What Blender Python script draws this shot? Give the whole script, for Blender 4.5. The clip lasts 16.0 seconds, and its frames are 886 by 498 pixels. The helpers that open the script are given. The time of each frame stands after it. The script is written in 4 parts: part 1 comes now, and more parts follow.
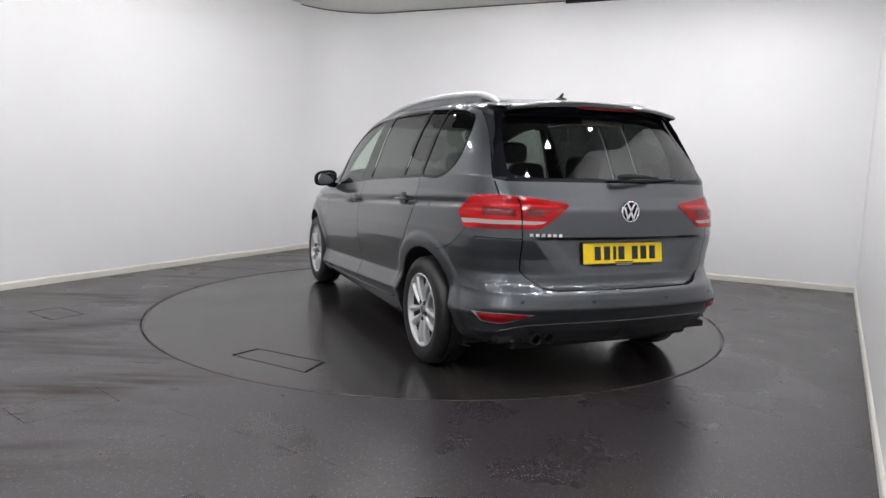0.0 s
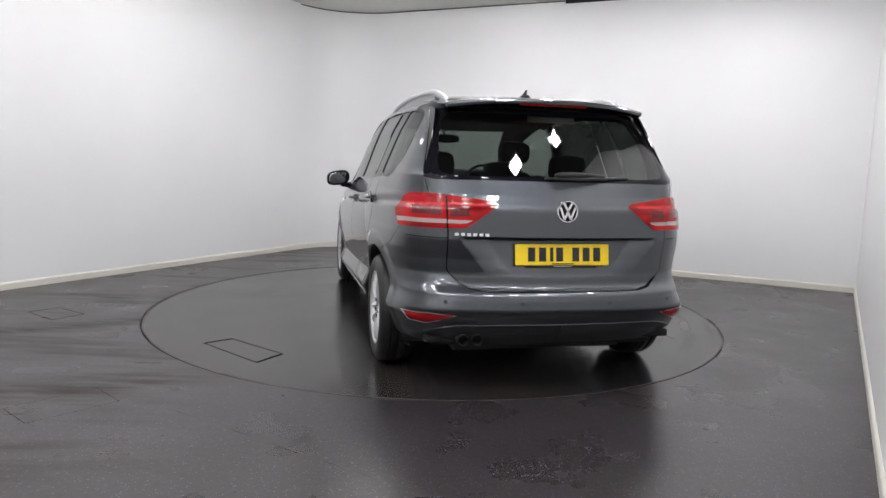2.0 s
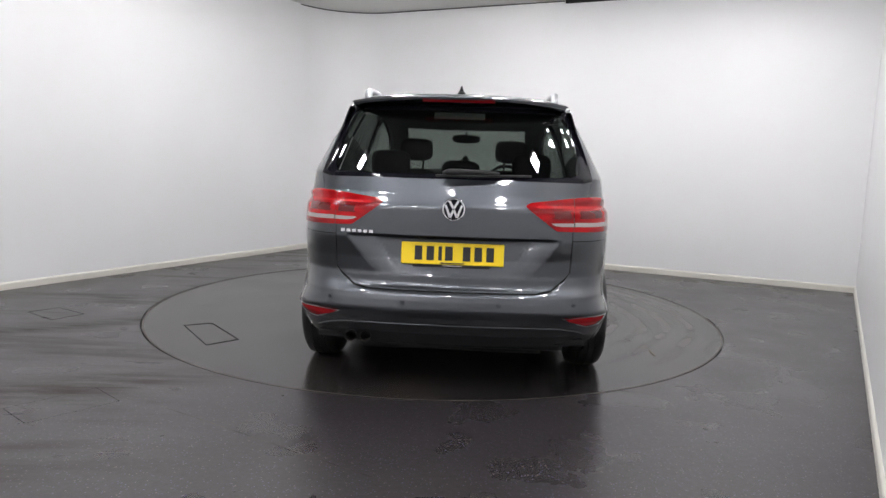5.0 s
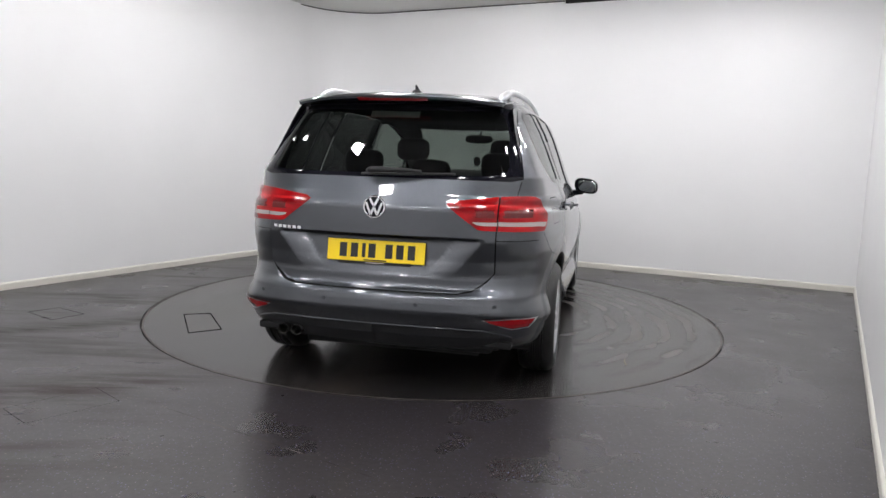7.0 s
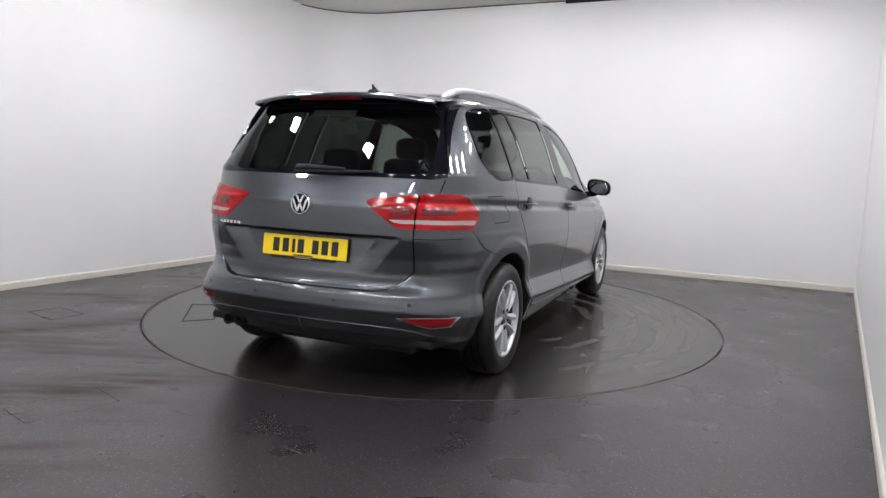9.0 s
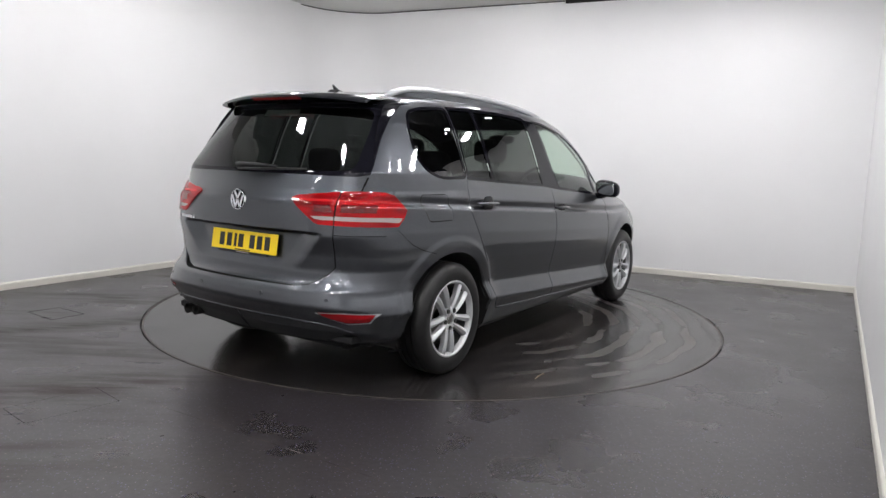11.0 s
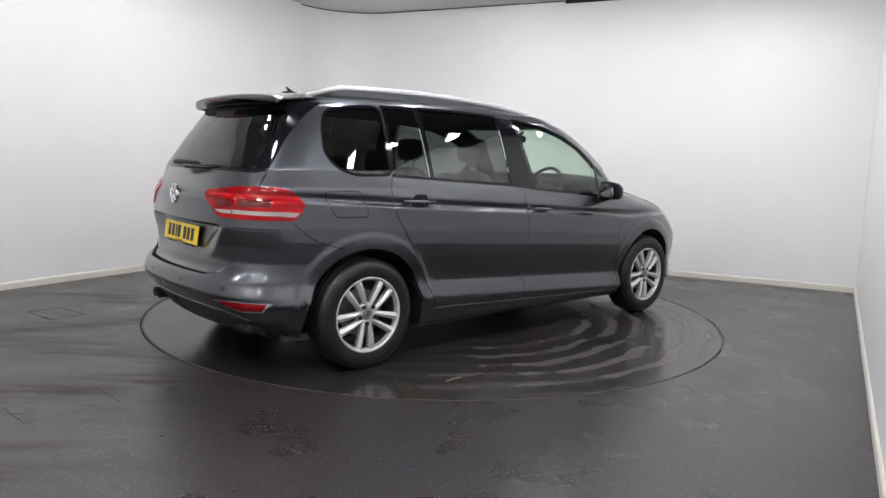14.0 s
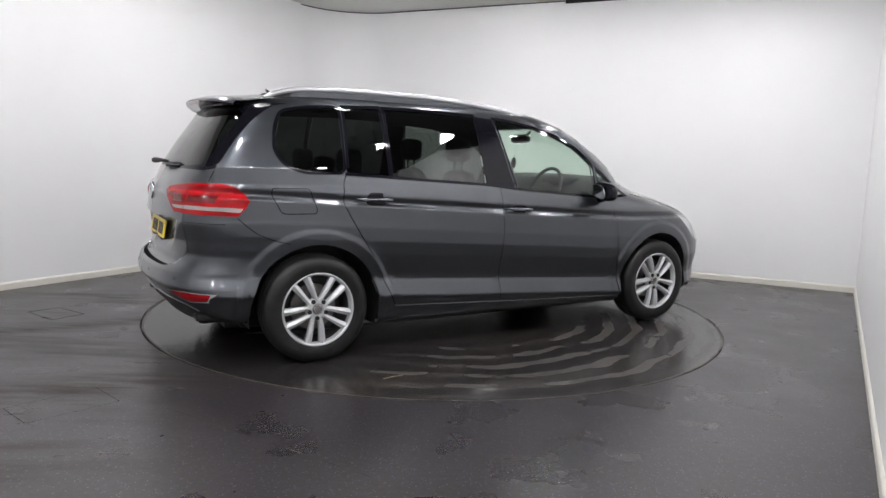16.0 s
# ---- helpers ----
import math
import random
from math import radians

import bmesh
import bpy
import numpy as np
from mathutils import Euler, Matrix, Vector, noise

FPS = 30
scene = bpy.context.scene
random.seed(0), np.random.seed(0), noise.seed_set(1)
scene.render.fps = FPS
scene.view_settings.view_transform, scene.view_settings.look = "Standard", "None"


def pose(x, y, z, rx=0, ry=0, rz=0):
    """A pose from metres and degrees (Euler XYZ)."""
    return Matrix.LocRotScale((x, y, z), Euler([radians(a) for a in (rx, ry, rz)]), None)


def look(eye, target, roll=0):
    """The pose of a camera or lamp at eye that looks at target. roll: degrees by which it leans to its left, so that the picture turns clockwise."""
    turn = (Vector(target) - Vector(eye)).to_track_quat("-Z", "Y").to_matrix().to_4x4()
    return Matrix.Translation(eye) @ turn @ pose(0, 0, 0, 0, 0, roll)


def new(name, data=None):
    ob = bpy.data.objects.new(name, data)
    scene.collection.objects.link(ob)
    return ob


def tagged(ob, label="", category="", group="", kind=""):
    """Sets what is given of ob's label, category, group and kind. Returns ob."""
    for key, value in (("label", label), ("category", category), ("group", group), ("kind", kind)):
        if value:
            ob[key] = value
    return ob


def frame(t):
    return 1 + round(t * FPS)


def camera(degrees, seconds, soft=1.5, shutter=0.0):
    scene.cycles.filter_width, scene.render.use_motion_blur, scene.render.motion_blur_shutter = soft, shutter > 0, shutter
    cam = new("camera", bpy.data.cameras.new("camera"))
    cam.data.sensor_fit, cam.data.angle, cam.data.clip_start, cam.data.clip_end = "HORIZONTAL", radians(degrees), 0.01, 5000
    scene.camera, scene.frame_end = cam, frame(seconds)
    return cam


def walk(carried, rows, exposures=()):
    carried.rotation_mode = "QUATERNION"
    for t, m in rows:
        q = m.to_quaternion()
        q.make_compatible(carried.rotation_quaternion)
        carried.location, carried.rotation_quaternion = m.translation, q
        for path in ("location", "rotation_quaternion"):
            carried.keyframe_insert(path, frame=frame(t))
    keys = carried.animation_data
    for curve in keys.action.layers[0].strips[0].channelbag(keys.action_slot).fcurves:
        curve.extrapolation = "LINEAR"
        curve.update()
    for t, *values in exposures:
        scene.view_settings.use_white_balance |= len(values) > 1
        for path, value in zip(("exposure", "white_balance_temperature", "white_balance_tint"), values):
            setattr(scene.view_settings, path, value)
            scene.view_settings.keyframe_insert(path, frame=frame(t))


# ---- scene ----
# camera: fixed on its mount close to the side wall, 1.2 m above the floor
cam = camera(65.43, 16.0, soft=1.5)
VIEW = look((0, -5.611, 1.225), (0.0515, -0.6538, 0.5745), 1.834)
walk(cam, [(0, VIEW), (16, VIEW)], [(0, 0.0), (16, 0.0)])

# world: indoor place, so only a faint even grey comes from outside the closed room
world = bpy.data.worlds.new("world")
scene.world = world
world.use_nodes = True
world.node_tree.nodes["Background"].inputs[0].default_value = (0.8, 0.85, 0.9, 1)
world.node_tree.nodes["Background"].inputs[1].default_value = 0.05

LAMP = 157.0        # glow of the ceiling panels
CEIL = 3.08        # height of the light soffit in the corner
TOP = 3.04         # top edge of the white walls
ROOF = 3.95        # dark roof above

# plan of the room: corners on the floor
C_LB = Vector((-1.37, 3.97, 0))     # left wall meets back wall (rounded)
C_BR = Vector((4.28, 1.27, 0))      # back wall meets right wall
D_L = Vector((0.515, 0.857, 0)).normalized()
D_R = Vector((0.5, 0.866, 0)).normalized()
C_RN = C_BR - D_R * 8.9             # right wall meets near wall, behind the camera
C_LN = C_LB - D_L * 7.9             # left wall meets near wall

# ---- materials ----
def material(name, color=(0.5, 0.5, 0.5), rough=0.5, metal=0.0, **more):
    m = bpy.data.materials.new(name)
    m.use_nodes = True
    b = m.node_tree.nodes["Principled BSDF"]
    b.inputs["Base Color"].default_value = (*color, 1)
    b.inputs["Roughness"].default_value = rough
    b.inputs["Metallic"].default_value = metal
    for key, value in more.items():
        b.inputs[key.replace("_", " ")].default_value = value
    return m


def add(m, kind, links=(), **props):
    """One node more in a material; links: (input, source node, output)."""
    n = m.node_tree.nodes.new(kind)
    for key, value in props.items():
        n.inputs[key.replace("_", " ")].default_value = value
    for slot, src, out in links:
        m.node_tree.links.new(src.outputs[out], n.inputs[slot])
    return n


def bsdf(m):
    return m.node_tree.nodes["Principled BSDF"]


def feed(m, slot, node, out=0):
    m.node_tree.links.new(node.outputs[out], bsdf(m).inputs[slot])


def ramp(m, src, out, stops):
    n = m.node_tree.nodes.new("ShaderNodeValToRGB")
    e = n.color_ramp.elements
    while len(e) < len(stops):
        e.new(0.5)
    for el, (at, c) in zip(e, stops):
        el.position, el.color = at, (*c, 1) if len(c) == 3 else c
    m.node_tree.links.new(src.outputs[out], n.inputs[0])
    return n


def grey(v):
    return (v, v, v)


def object_coords(m, scale=(1, 1, 1)):
    c = add(m, "ShaderNodeTexCoord")
    mp = add(m, "ShaderNodeMapping", [("Vector", c, "Object")])
    mp.inputs["Scale"].default_value = scale
    return mp


def bumped(m, src, out, strength, distance=0.002):
    b = add(m, "ShaderNodeBump", [("Height", src, out)], Strength=strength, Distance=distance)
    feed(m, "Normal", b)


def painted_wall(name, color):
    m = material(name, color, 0.42)
    mp = object_coords(m)
    n1 = add(m, "ShaderNodeTexNoise", [("Vector", mp, 0)], Scale=0.9, Detail=4.0)
    n2 = add(m, "ShaderNodeTexNoise", [("Vector", mp, 0)], Scale=60.0, Detail=3.0)
    r = ramp(m, n1, 0, [(0.3, [c * 0.955 for c in color]), (0.7, color)])
    feed(m, "Base Color", r)
    r2 = ramp(m, n1, 0, [(0.3, grey(0.5)), (0.7, grey(0.38))])
    feed(m, "Roughness", r2)
    bumped(m, n2, 0, 0.06)
    return m


M_WALL = painted_wall("white_wall_paint", (0.83, 0.83, 0.835))
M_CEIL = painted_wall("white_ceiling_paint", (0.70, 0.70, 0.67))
M_TRIM = painted_wall("cream_trim_paint", (0.70, 0.68, 0.62))
M_DARK = material("dark_roof_paint", (0.025, 0.025, 0.027), 0.8)
M_GLOW = material("led_panel_glow", (0.9, 0.9, 0.9), 0.4)
bsdf(M_GLOW).inputs["Emission Color"].default_value = (1.0, 0.985, 1.0, 1)
bsdf(M_GLOW).inputs["Emission Strength"].default_value = LAMP
M_FRAME = material("white_lamp_frame", (0.75, 0.75, 0.75), 0.35)


def mixed(m, fac, fac_out, a, b, blend="MIX"):
    """Mixes two colours (sockets or tuples) by a factor socket."""
    n = m.node_tree.nodes.new("ShaderNodeMix")
    n.data_type = "RGBA"
    n.blend_type = blend
    m.node_tree.links.new(fac.outputs[fac_out], n.inputs[0])
    for k, v in ((6, a), (7, b)):
        if isinstance(v, tuple) and isinstance(v[0], (int, float)):
            n.inputs[k].default_value = (*v, 1)
        else:
            m.node_tree.links.new(v[0].outputs[v[1]], n.inputs[k])
    return n


def calc(m, op, a, b):
    n = m.node_tree.nodes.new("ShaderNodeMath")
    n.operation = op
    for k, v in ((0, a), (1, b)):
        if isinstance(v, (int, float)):
            n.inputs[k].default_value = v
        else:
            m.node_tree.links.new(v[0].outputs[v[1]], n.inputs[k])
    return n


def vinyl(name, base, rings, smooth_=0.2):
    """Dark safety vinyl with fine coloured flecks, dust and dried dirty water; rings: swept arcs of dirt on the platform."""
    m = material(name, base, 0.3, Specular_IOR_Level=0.5)
    mp = object_coords(m)
    # flecks
    fleck = add(m, "ShaderNodeTexVoronoi", [("Vector", mp, 0)], Scale=72.0)
    fr = ramp(m, fleck, "Distance", [(0.16, grey(1)), (0.28, grey(0))])
    pick = add(m, "ShaderNodeTexWhiteNoise", [("Vector", fleck, "Position")])
    pr = ramp(m, pick, "Value", [(0.42, grey(0)), (0.62, grey(1))])
    both = calc(m, "MULTIPLY", (calc(m, "MULTIPLY", (fr, 0), (pr, 0)), 0), 0.06 if rings else 0.28)
    tint = ramp(m, pick, "Value", [(0.40, (0.16, 0.15, 0.55)), (0.80, (0.36, 0.36, 0.66)), (0.93, (0.55, 0.45, 0.38))])
    # dust in soft clouds, streaked along the way the cars drive on
    big = add(m, "ShaderNodeTexNoise", [("Vector", mp, 0)], Scale=0.55, Detail=3.0, Roughness=0.5)
    turned = add(m, "ShaderNodeMapping", [("Vector", mp, 0)])
    turned.inputs["Rotation"].default_value = (0, 0, radians(-28))
    turned.inputs["Scale"].default_value = (0.30, 1.7, 1)
    streak = add(m, "ShaderNodeTexNoise", [("Vector", turned, 0)], Scale=1.5, Detail=4.0, Roughness=0.5)
    sr = ramp(m, streak, 0, [(0.45, grey(0)), (0.72, grey(1.0 if rings else 0.0))])
    dust = ramp(m, big, 0, [(0.30, base), (0.70, [c * 1.22 + 0.002 for c in base])])
    brown = mixed(m, sr, 0, (dust, 0), (0.037, 0.0305, 0.026))
    mottle = add(m, "ShaderNodeTexNoise", [("Vector", mp, 0)], Scale=38.0, Detail=5.0, Roughness=0.7)
    brown = mixed(m, ramp(m, mottle, 0, [(0.40, grey(0)), (0.62, grey(0.15 if rings else 0.75))]), 0, (brown, 2), (0.040, 0.034, 0.038))
    col = mixed(m, both, 0, (brown, 2), (tint, 0))
    fine = add(m, "ShaderNodeTexNoise", [("Vector", mp, 0)], Scale=2.2, Detail=4.0, Roughness=0.5)
    rr = ramp(m, fine, 0, [(0.3, grey(smooth_)), (0.7, grey(smooth_ + 0.08))])
    rough = mixed(m, sr, 0, (rr, 0), grey(smooth_ + 0.04))
    # dull dried splashes
    blot = add(m, "ShaderNodeTexNoise", [("Vector", turned, 0)], Scale=3.4, Detail=2.5, Roughness=0.5, Distortion=0.6)
    br = ramp(m, blot, 0, [(0.55, grey(0)), (0.72, grey(0.35 if rings else 0.0))])
    col = mixed(m, br, 0, (col, 2), (0.020, 0.018, 0.017))
    rough = mixed(m, br, 0, (rough, 2), grey(smooth_ + 0.08))
    if not rings:
        # brown mud trodden along the two wheel tracks that lead onto the platform
        lane = add(m, "ShaderNodeMapping", [("Vector", mp, 0)])
        lane.inputs["Rotation"].default_value = (0, 0, radians(-28))
        ls = add(m, "ShaderNodeSeparateXYZ", [("Vector", lane, 0)])
        wav = add(m, "ShaderNodeTexNoise", [("Vector", turned, 0)], Scale=1.3, Detail=3.0)
        across = calc(m, "ADD", (calc(m, "MULTIPLY", (wav, 0), 0.36), 0), (ls, "Y"))
        across = calc(m, "MULTIPLY", (calc(m, "ADD", (across, 0), 1.82), 0), 0.25)
        tracks = ramp(m, across, 0, [(0.16, grey(0)), (0.22, grey(0.9)), (0.27, grey(0.55)), (0.31, grey(0)), (0.54, grey(0)), (0.58, grey(0.9)), (0.61, grey(0.3)), (0.66, grey(0))])
        ps = add(m, "ShaderNodeSeparateXYZ", [("Vector", mp, 0)])
        along = ramp(m, calc(m, "MULTIPLY", (ps, "X"), -0.25), 0, [(0.20, grey(0)), (0.42, grey(1))])
        clod = add(m, "ShaderNodeTexNoise", [("Vector", turned, 0)], Scale=6.0, Detail=6.0, Roughness=0.65)
        cl = ramp(m, clod, 0, [(0.36, grey(0.15)), (0.60, grey(1))])
        smear = ramp(m, streak, 0, [(0.50, grey(0)), (0.62, grey(0.45))])
        patchy = calc(m, "MAXIMUM", (tracks, 0), (smear, 0))
        mud = calc(m, "MULTIPLY", (calc(m, "MULTIPLY", (patchy, 0), (along, 0)), 0), (cl, 0))
        col = mixed(m, mud, 0, (col, 2), (0.036, 0.029, 0.023))
        rough = mixed(m, mud, 0, (rough, 2), grey(0.55))
        gloss = mixed(m, mud, 0, grey(0.5), grey(0.12))
        m.node_tree.links.new(gloss.outputs[2], bsdf(m).inputs["Specular IOR Level"])
    if rings:
        sep = add(m, "ShaderNodeSeparateXYZ", [("Vector", mp, 0)])
        rad = add(m, "ShaderNodeVectorMath", [("Vector", mp, 0)])
        rad.operation = "LENGTH"
        ang = calc(m, "ARCTAN2", (sep, "Y"), (sep, "X"))
        wob = add(m, "ShaderNodeTexNoise", [("Vector", mp, 0)], Scale=1.3, Detail=6.0, Roughness=0.55)
        r1 = calc(m, "MULTIPLY_ADD", (wob, 0), 0.30)
        m.node_tree.links.new(rad.outputs["Value"], r1.inputs[2])
        wave = calc(m, "SINE", (calc(m, "MULTIPLY", (r1, 0), 33.0), 0), 0.0)
        wr = ramp(m, calc(m, "MULTIPLY_ADD", (wave, 0), 0.5), 0, [(0.48, grey(0)), (0.88, grey(1))])
        wr.inputs[0].links[0].from_node.inputs[2].default_value = 0.5
        sect = ramp(m, calc(m, "MULTIPLY_ADD", (ang, 0), 1 / (2 * math.pi)), 0, [(0.10, grey(0)), (0.19, grey(1)), (0.38, grey(1)), (0.47, grey(0))])
        sect.inputs[0].links[0].from_node.inputs[2].default_value = 0.5
        band = ramp(m, rad, "Value", [(0.0, grey(0)), (1.0, grey(1))])
        scaled = calc(m, "DIVIDE", (rad, "Value"), 2.25)
        m.node_tree.links.new(scaled.outputs[0], band.inputs[0])
        e = band.color_ramp.elements
        e[0].position, e[1].position = 0.38, 0.60
        e.new(0.93).color = (1, 1, 1, 1)
        e.new(0.98).color = (0, 0, 0, 1)
        mask = calc(m, "MULTIPLY", (calc(m, "MULTIPLY", (wr, 0), (sect, 0)), 0), (band, 0))
        patch = ramp(m, fine, 0, [(0.30, grey(0.25)), (0.62, grey(1))])
        mask2 = calc(m, "MULTIPLY", (mask, 0), (patch, 0))
        col = mixed(m, mask2, 0, (col, 2), (0.078, 0.071, 0.066))
        rough = mixed(m, mask2, 0, (rough, 2), (0.34, 0.34, 0.34))
    m.node_tree.links.new(col.outputs[2], bsdf(m).inputs["Base Color"])
    m.node_tree.links.new(rough.outputs[2], bsdf(m).inputs["Roughness"])
    grain = add(m, "ShaderNodeTexNoise", [("Vector", mp, 0)], Scale=240.0, Detail=2.0)
    bumped(m, grain, 0, 0.07, 0.001)
    return m


M_FLOOR = vinyl("dark_fleck_vinyl", (0.0175, 0.0155, 0.0155), False, 0.25)
M_TABLE = vinyl("turntable_vinyl", (0.0155, 0.0145, 0.0145), True, 0.16)
M_EDGE = material("worn_platform_edge", (0.046, 0.040, 0.036), 0.5)
ew = object_coords(M_EDGE)
en = add(M_EDGE, "ShaderNodeTexNoise", [("Vector", ew, 0)], Scale=9.0, Detail=5.0)
feed(M_EDGE, "Base Color", ramp(M_EDGE, en, 0, [(0.34, (0.022, 0.020, 0.019)), (0.62, (0.105, 0.088, 0.076))]))
M_STRAW = material("dry_straw", (0.30, 0.24, 0.15), 0.6)
M_GAP = material("black_gap", (0.006, 0.006, 0.006), 0.9, Specular_IOR_Level=0.05)
M_PAINT = material("grey_metallic_paint", (0.05, 0.052, 0.06), 0.35, 0.95, Coat_Weight=1.0, Coat_Roughness=0.05)
mpp = object_coords(M_PAINT)
flk = add(M_PAINT, "ShaderNodeTexVoronoi", [("Vector", mpp, 0)], Scale=900.0)
flr = ramp(M_PAINT, flk, "Color", [(0.0, (0.047, 0.052, 0.059)), (1.0, (0.092, 0.099, 0.111))])
feed(M_PAINT, "Base Color", flr)
M_PLASTIC = material("black_textured_plastic", (0.013, 0.013, 0.014), 0.58, Specular_IOR_Level=0.3)
M_SKIRT = material("charcoal_bumper_plastic", (0.026, 0.027, 0.029), 0.45, Specular_IOR_Level=0.4)
M_SEAL = material("black_rubber", (0.012, 0.012, 0.012), 0.45)

# ---- helpers for meshes ----
def part(name, bm, mat, parent=None, label="", smooth=False):
    """Links a bmesh as one mesh object, under a thing or part if one is given."""
    me = bpy.data.meshes.new(name)
    bm.to_mesh(me)
    bm.free()
    for m in (mat if isinstance(mat, (list, tuple)) else [mat]):
        me.materials.append(m)
    if smooth:
        for p in me.polygons:
            p.use_smooth = True
    ob = new(name, me)
    if parent is not None:
        ob.parent = parent
    if label:
        ob["label"] = label
    return ob


def box_bm(x0, y0, z0, x1, y1, z1, bevel=0.0, bm=None):
    bm = bm or bmesh.new()
    r = bmesh.ops.create_cube(bm, size=1.0, matrix=Matrix.Translation(((x0 + x1) / 2, (y0 + y1) / 2, (z0 + z1) / 2)) @ Matrix.Diagonal((x1 - x0, y1 - y0, z1 - z0, 1)))
    if bevel:
        es = list({e for v in r["verts"] for e in v.link_edges})
        bmesh.ops.bevel(bm, geom=es, offset=bevel, segments=2, profile=0.5, affect="EDGES")
    return bm


def strip_bm(plan, z0, z1, thick):
    """A wall along a plan line: thickness goes to the line's right-hand side."""
    bm = bmesh.new()
    n = len(plan)
    outs = []
    for i, p in enumerate(plan):
        a, b = plan[max(i - 1, 0)], plan[min(i + 1, n - 1)]
        d = (b - a).normalized()
        outs.append(p + Vector((d.y, -d.x, 0)) * thick)
    rows = []
    for p, q in zip(plan, outs):
        rows.append([bm.verts.new((v.x, v.y, z)) for v, z in ((p, z0), (p, z1), (q, z1), (q, z0))])
    for a, b in zip(rows, rows[1:]):
        for k in range(4):
            bm.faces.new((a[k], a[(k + 1) % 4], b[(k + 1) % 4], b[k]))
    bm.faces.new(rows[0][::-1])
    bm.faces.new(rows[-1])
    bmesh.ops.recalc_face_normals(bm, faces=bm.faces)
    return bm


def fillet(a, corner, b, r, n=14):
    """Points of a rounded corner of radius r between two straight lines."""
    u, v = (a - corner).normalized(), (b - corner).normalized()
    half = u.angle(v) / 2
    t = r / math.tan(half)
    c = corner + (u + v).normalized() * (r / math.sin(half))
    p, q = corner + u * t - c, corner + v * t - c
    ang = p.angle(q)
    return [c + (p * math.sin(ang * (1 - k / n)) + q * math.sin(ang * k / n)) / math.sin(ang) for k in range(n + 1)]


# ---- the room ----
D_B = (C_BR - C_LB).normalized()
curve = fillet(C_LN, C_LB, C_BR, 0.85)
inner = [C_LN, *curve, C_BR, C_RN]
bm = strip_bm([C_LN, *curve[:8]][::-1], 0, TOP, 0.15)
wall_left = tagged(part("wall_left", bm, M_WALL, smooth=False), "white painted studio wall with a rounded corner", "wall", kind="structure")
bm = strip_bm([*curve[7:], C_BR + D_B * 0.15][::-1], 0, TOP, 0.15)
wall_back = tagged(part("wall_back", bm, M_WALL), "white painted studio wall with scuffs near its foot", "wall", kind="structure")
bm = strip_bm([C_BR - D_R * 0.002, C_RN][::-1], 0, TOP, 0.15)
wall_right = tagged(part("wall_right", bm, M_WALL), "white painted side wall", "wall", kind="structure")
bm = strip_bm([C_RN, C_LN][::-1], 0, TOP, 0.15)
wall_near = tagged(part("wall_near", bm, M_WALL), "white painted wall", "wall", kind="structure")
for w in (wall_left, wall_back):
    for p in w.data.polygons:
        p.use_smooth = abs(p.normal.z) < 0.5
    w.data.set_sharp_from_angle(angle=radians(30))

R_T = 2.2305
# floor: one sheet with a round hole for the turntable
bm = bmesh.new()
out = [bm.verts.new((14 * math.cos(a), 14 * math.sin(a), 0)) for a in [2 * math.pi * k / 160 for k in range(160)]]
mid = [bm.verts.new(((R_T + 0.004) * math.cos(a), (R_T + 0.004) * math.sin(a), 0)) for a in [2 * math.pi * k / 160 for k in range(160)]]
low = [bm.verts.new((v.co.x, v.co.y, -0.05)) for v in mid]
for k in range(160):
    j = (k + 1) % 160
    bm.faces.new((out[k], out[j], mid[j], mid[k]))
    bm.faces.new((mid[k], mid[j], low[j], low[k]))
bm.faces.new(low)
floor = tagged(part("floor", bm, M_FLOOR), "dark grey speckled vinyl floor, dusty and tyre-marked", "floor", kind="structure")

# dark roof high above, on dark upper walls
def slab(outline, z0, z1):
    bm = bmesh.new()
    f = bm.faces.new([bm.verts.new((p.x, p.y, z0)) for p in outline])
    r = bmesh.ops.extrude_face_region(bm, geom=[f])
    for v in r["geom"]:
        if isinstance(v, bmesh.types.BMVert):
            v.co.z = z1
    bmesh.ops.recalc_face_normals(bm, faces=bm.faces)
    return bm


mid_p = (C_LN + C_BR) / 2
wide = [p + (p - mid_p).normalized() * 0.5 for p in (C_LN, C_LB, C_BR, C_RN)]
ceiling = tagged(part("ceiling", slab(wide, ROOF, ROOF + 0.1), M_DARK), "dark unlit roof above the studio walls", "ceiling", kind="structure")
upper = tagged(part("wall_upper", strip_bm([*wide, wide[0]][::-1], TOP - 0.02, ROOF, 0.08), M_DARK), "dark upper wall above the white panels", "wall", kind="structure")
# pale soffit along the left wall and round the corner
edge_out = [C_LN, *curve, Vector((1.40, 2.66, 0)) + Vector((0.02, 0.05, 0))]
edge_in = [Vector((1.40, 2.66, 0)) + Vector((-0.434, -0.9, 0)) * 0.7, C_LB + Vector((0.27, -0.86, 0)) * 1.15, C_LN + Vector((0.857, -0.515, 0)) * 0.7]
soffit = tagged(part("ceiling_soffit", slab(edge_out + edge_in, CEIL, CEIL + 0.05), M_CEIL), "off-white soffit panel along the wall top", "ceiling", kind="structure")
line = strip_bm([C_LN, *curve, Vector((1.40, 2.66, 0))][::-1], TOP, CEIL, 0.05)
dark = strip_bm([p + Vector((.0, -.004, 0)) for p in [*curve, Vector((1.40, 2.66, 0))]][::-1], CEIL - .014, CEIL - .002, .01)
tagged(part("trim_reveal", dark, M_DARK), "thin dark shadow gap under the soffit", "trim", kind="structure")
tagged(part("trim_top", line, M_WALL), "white strip between wall and soffit", "trim", kind="structure")

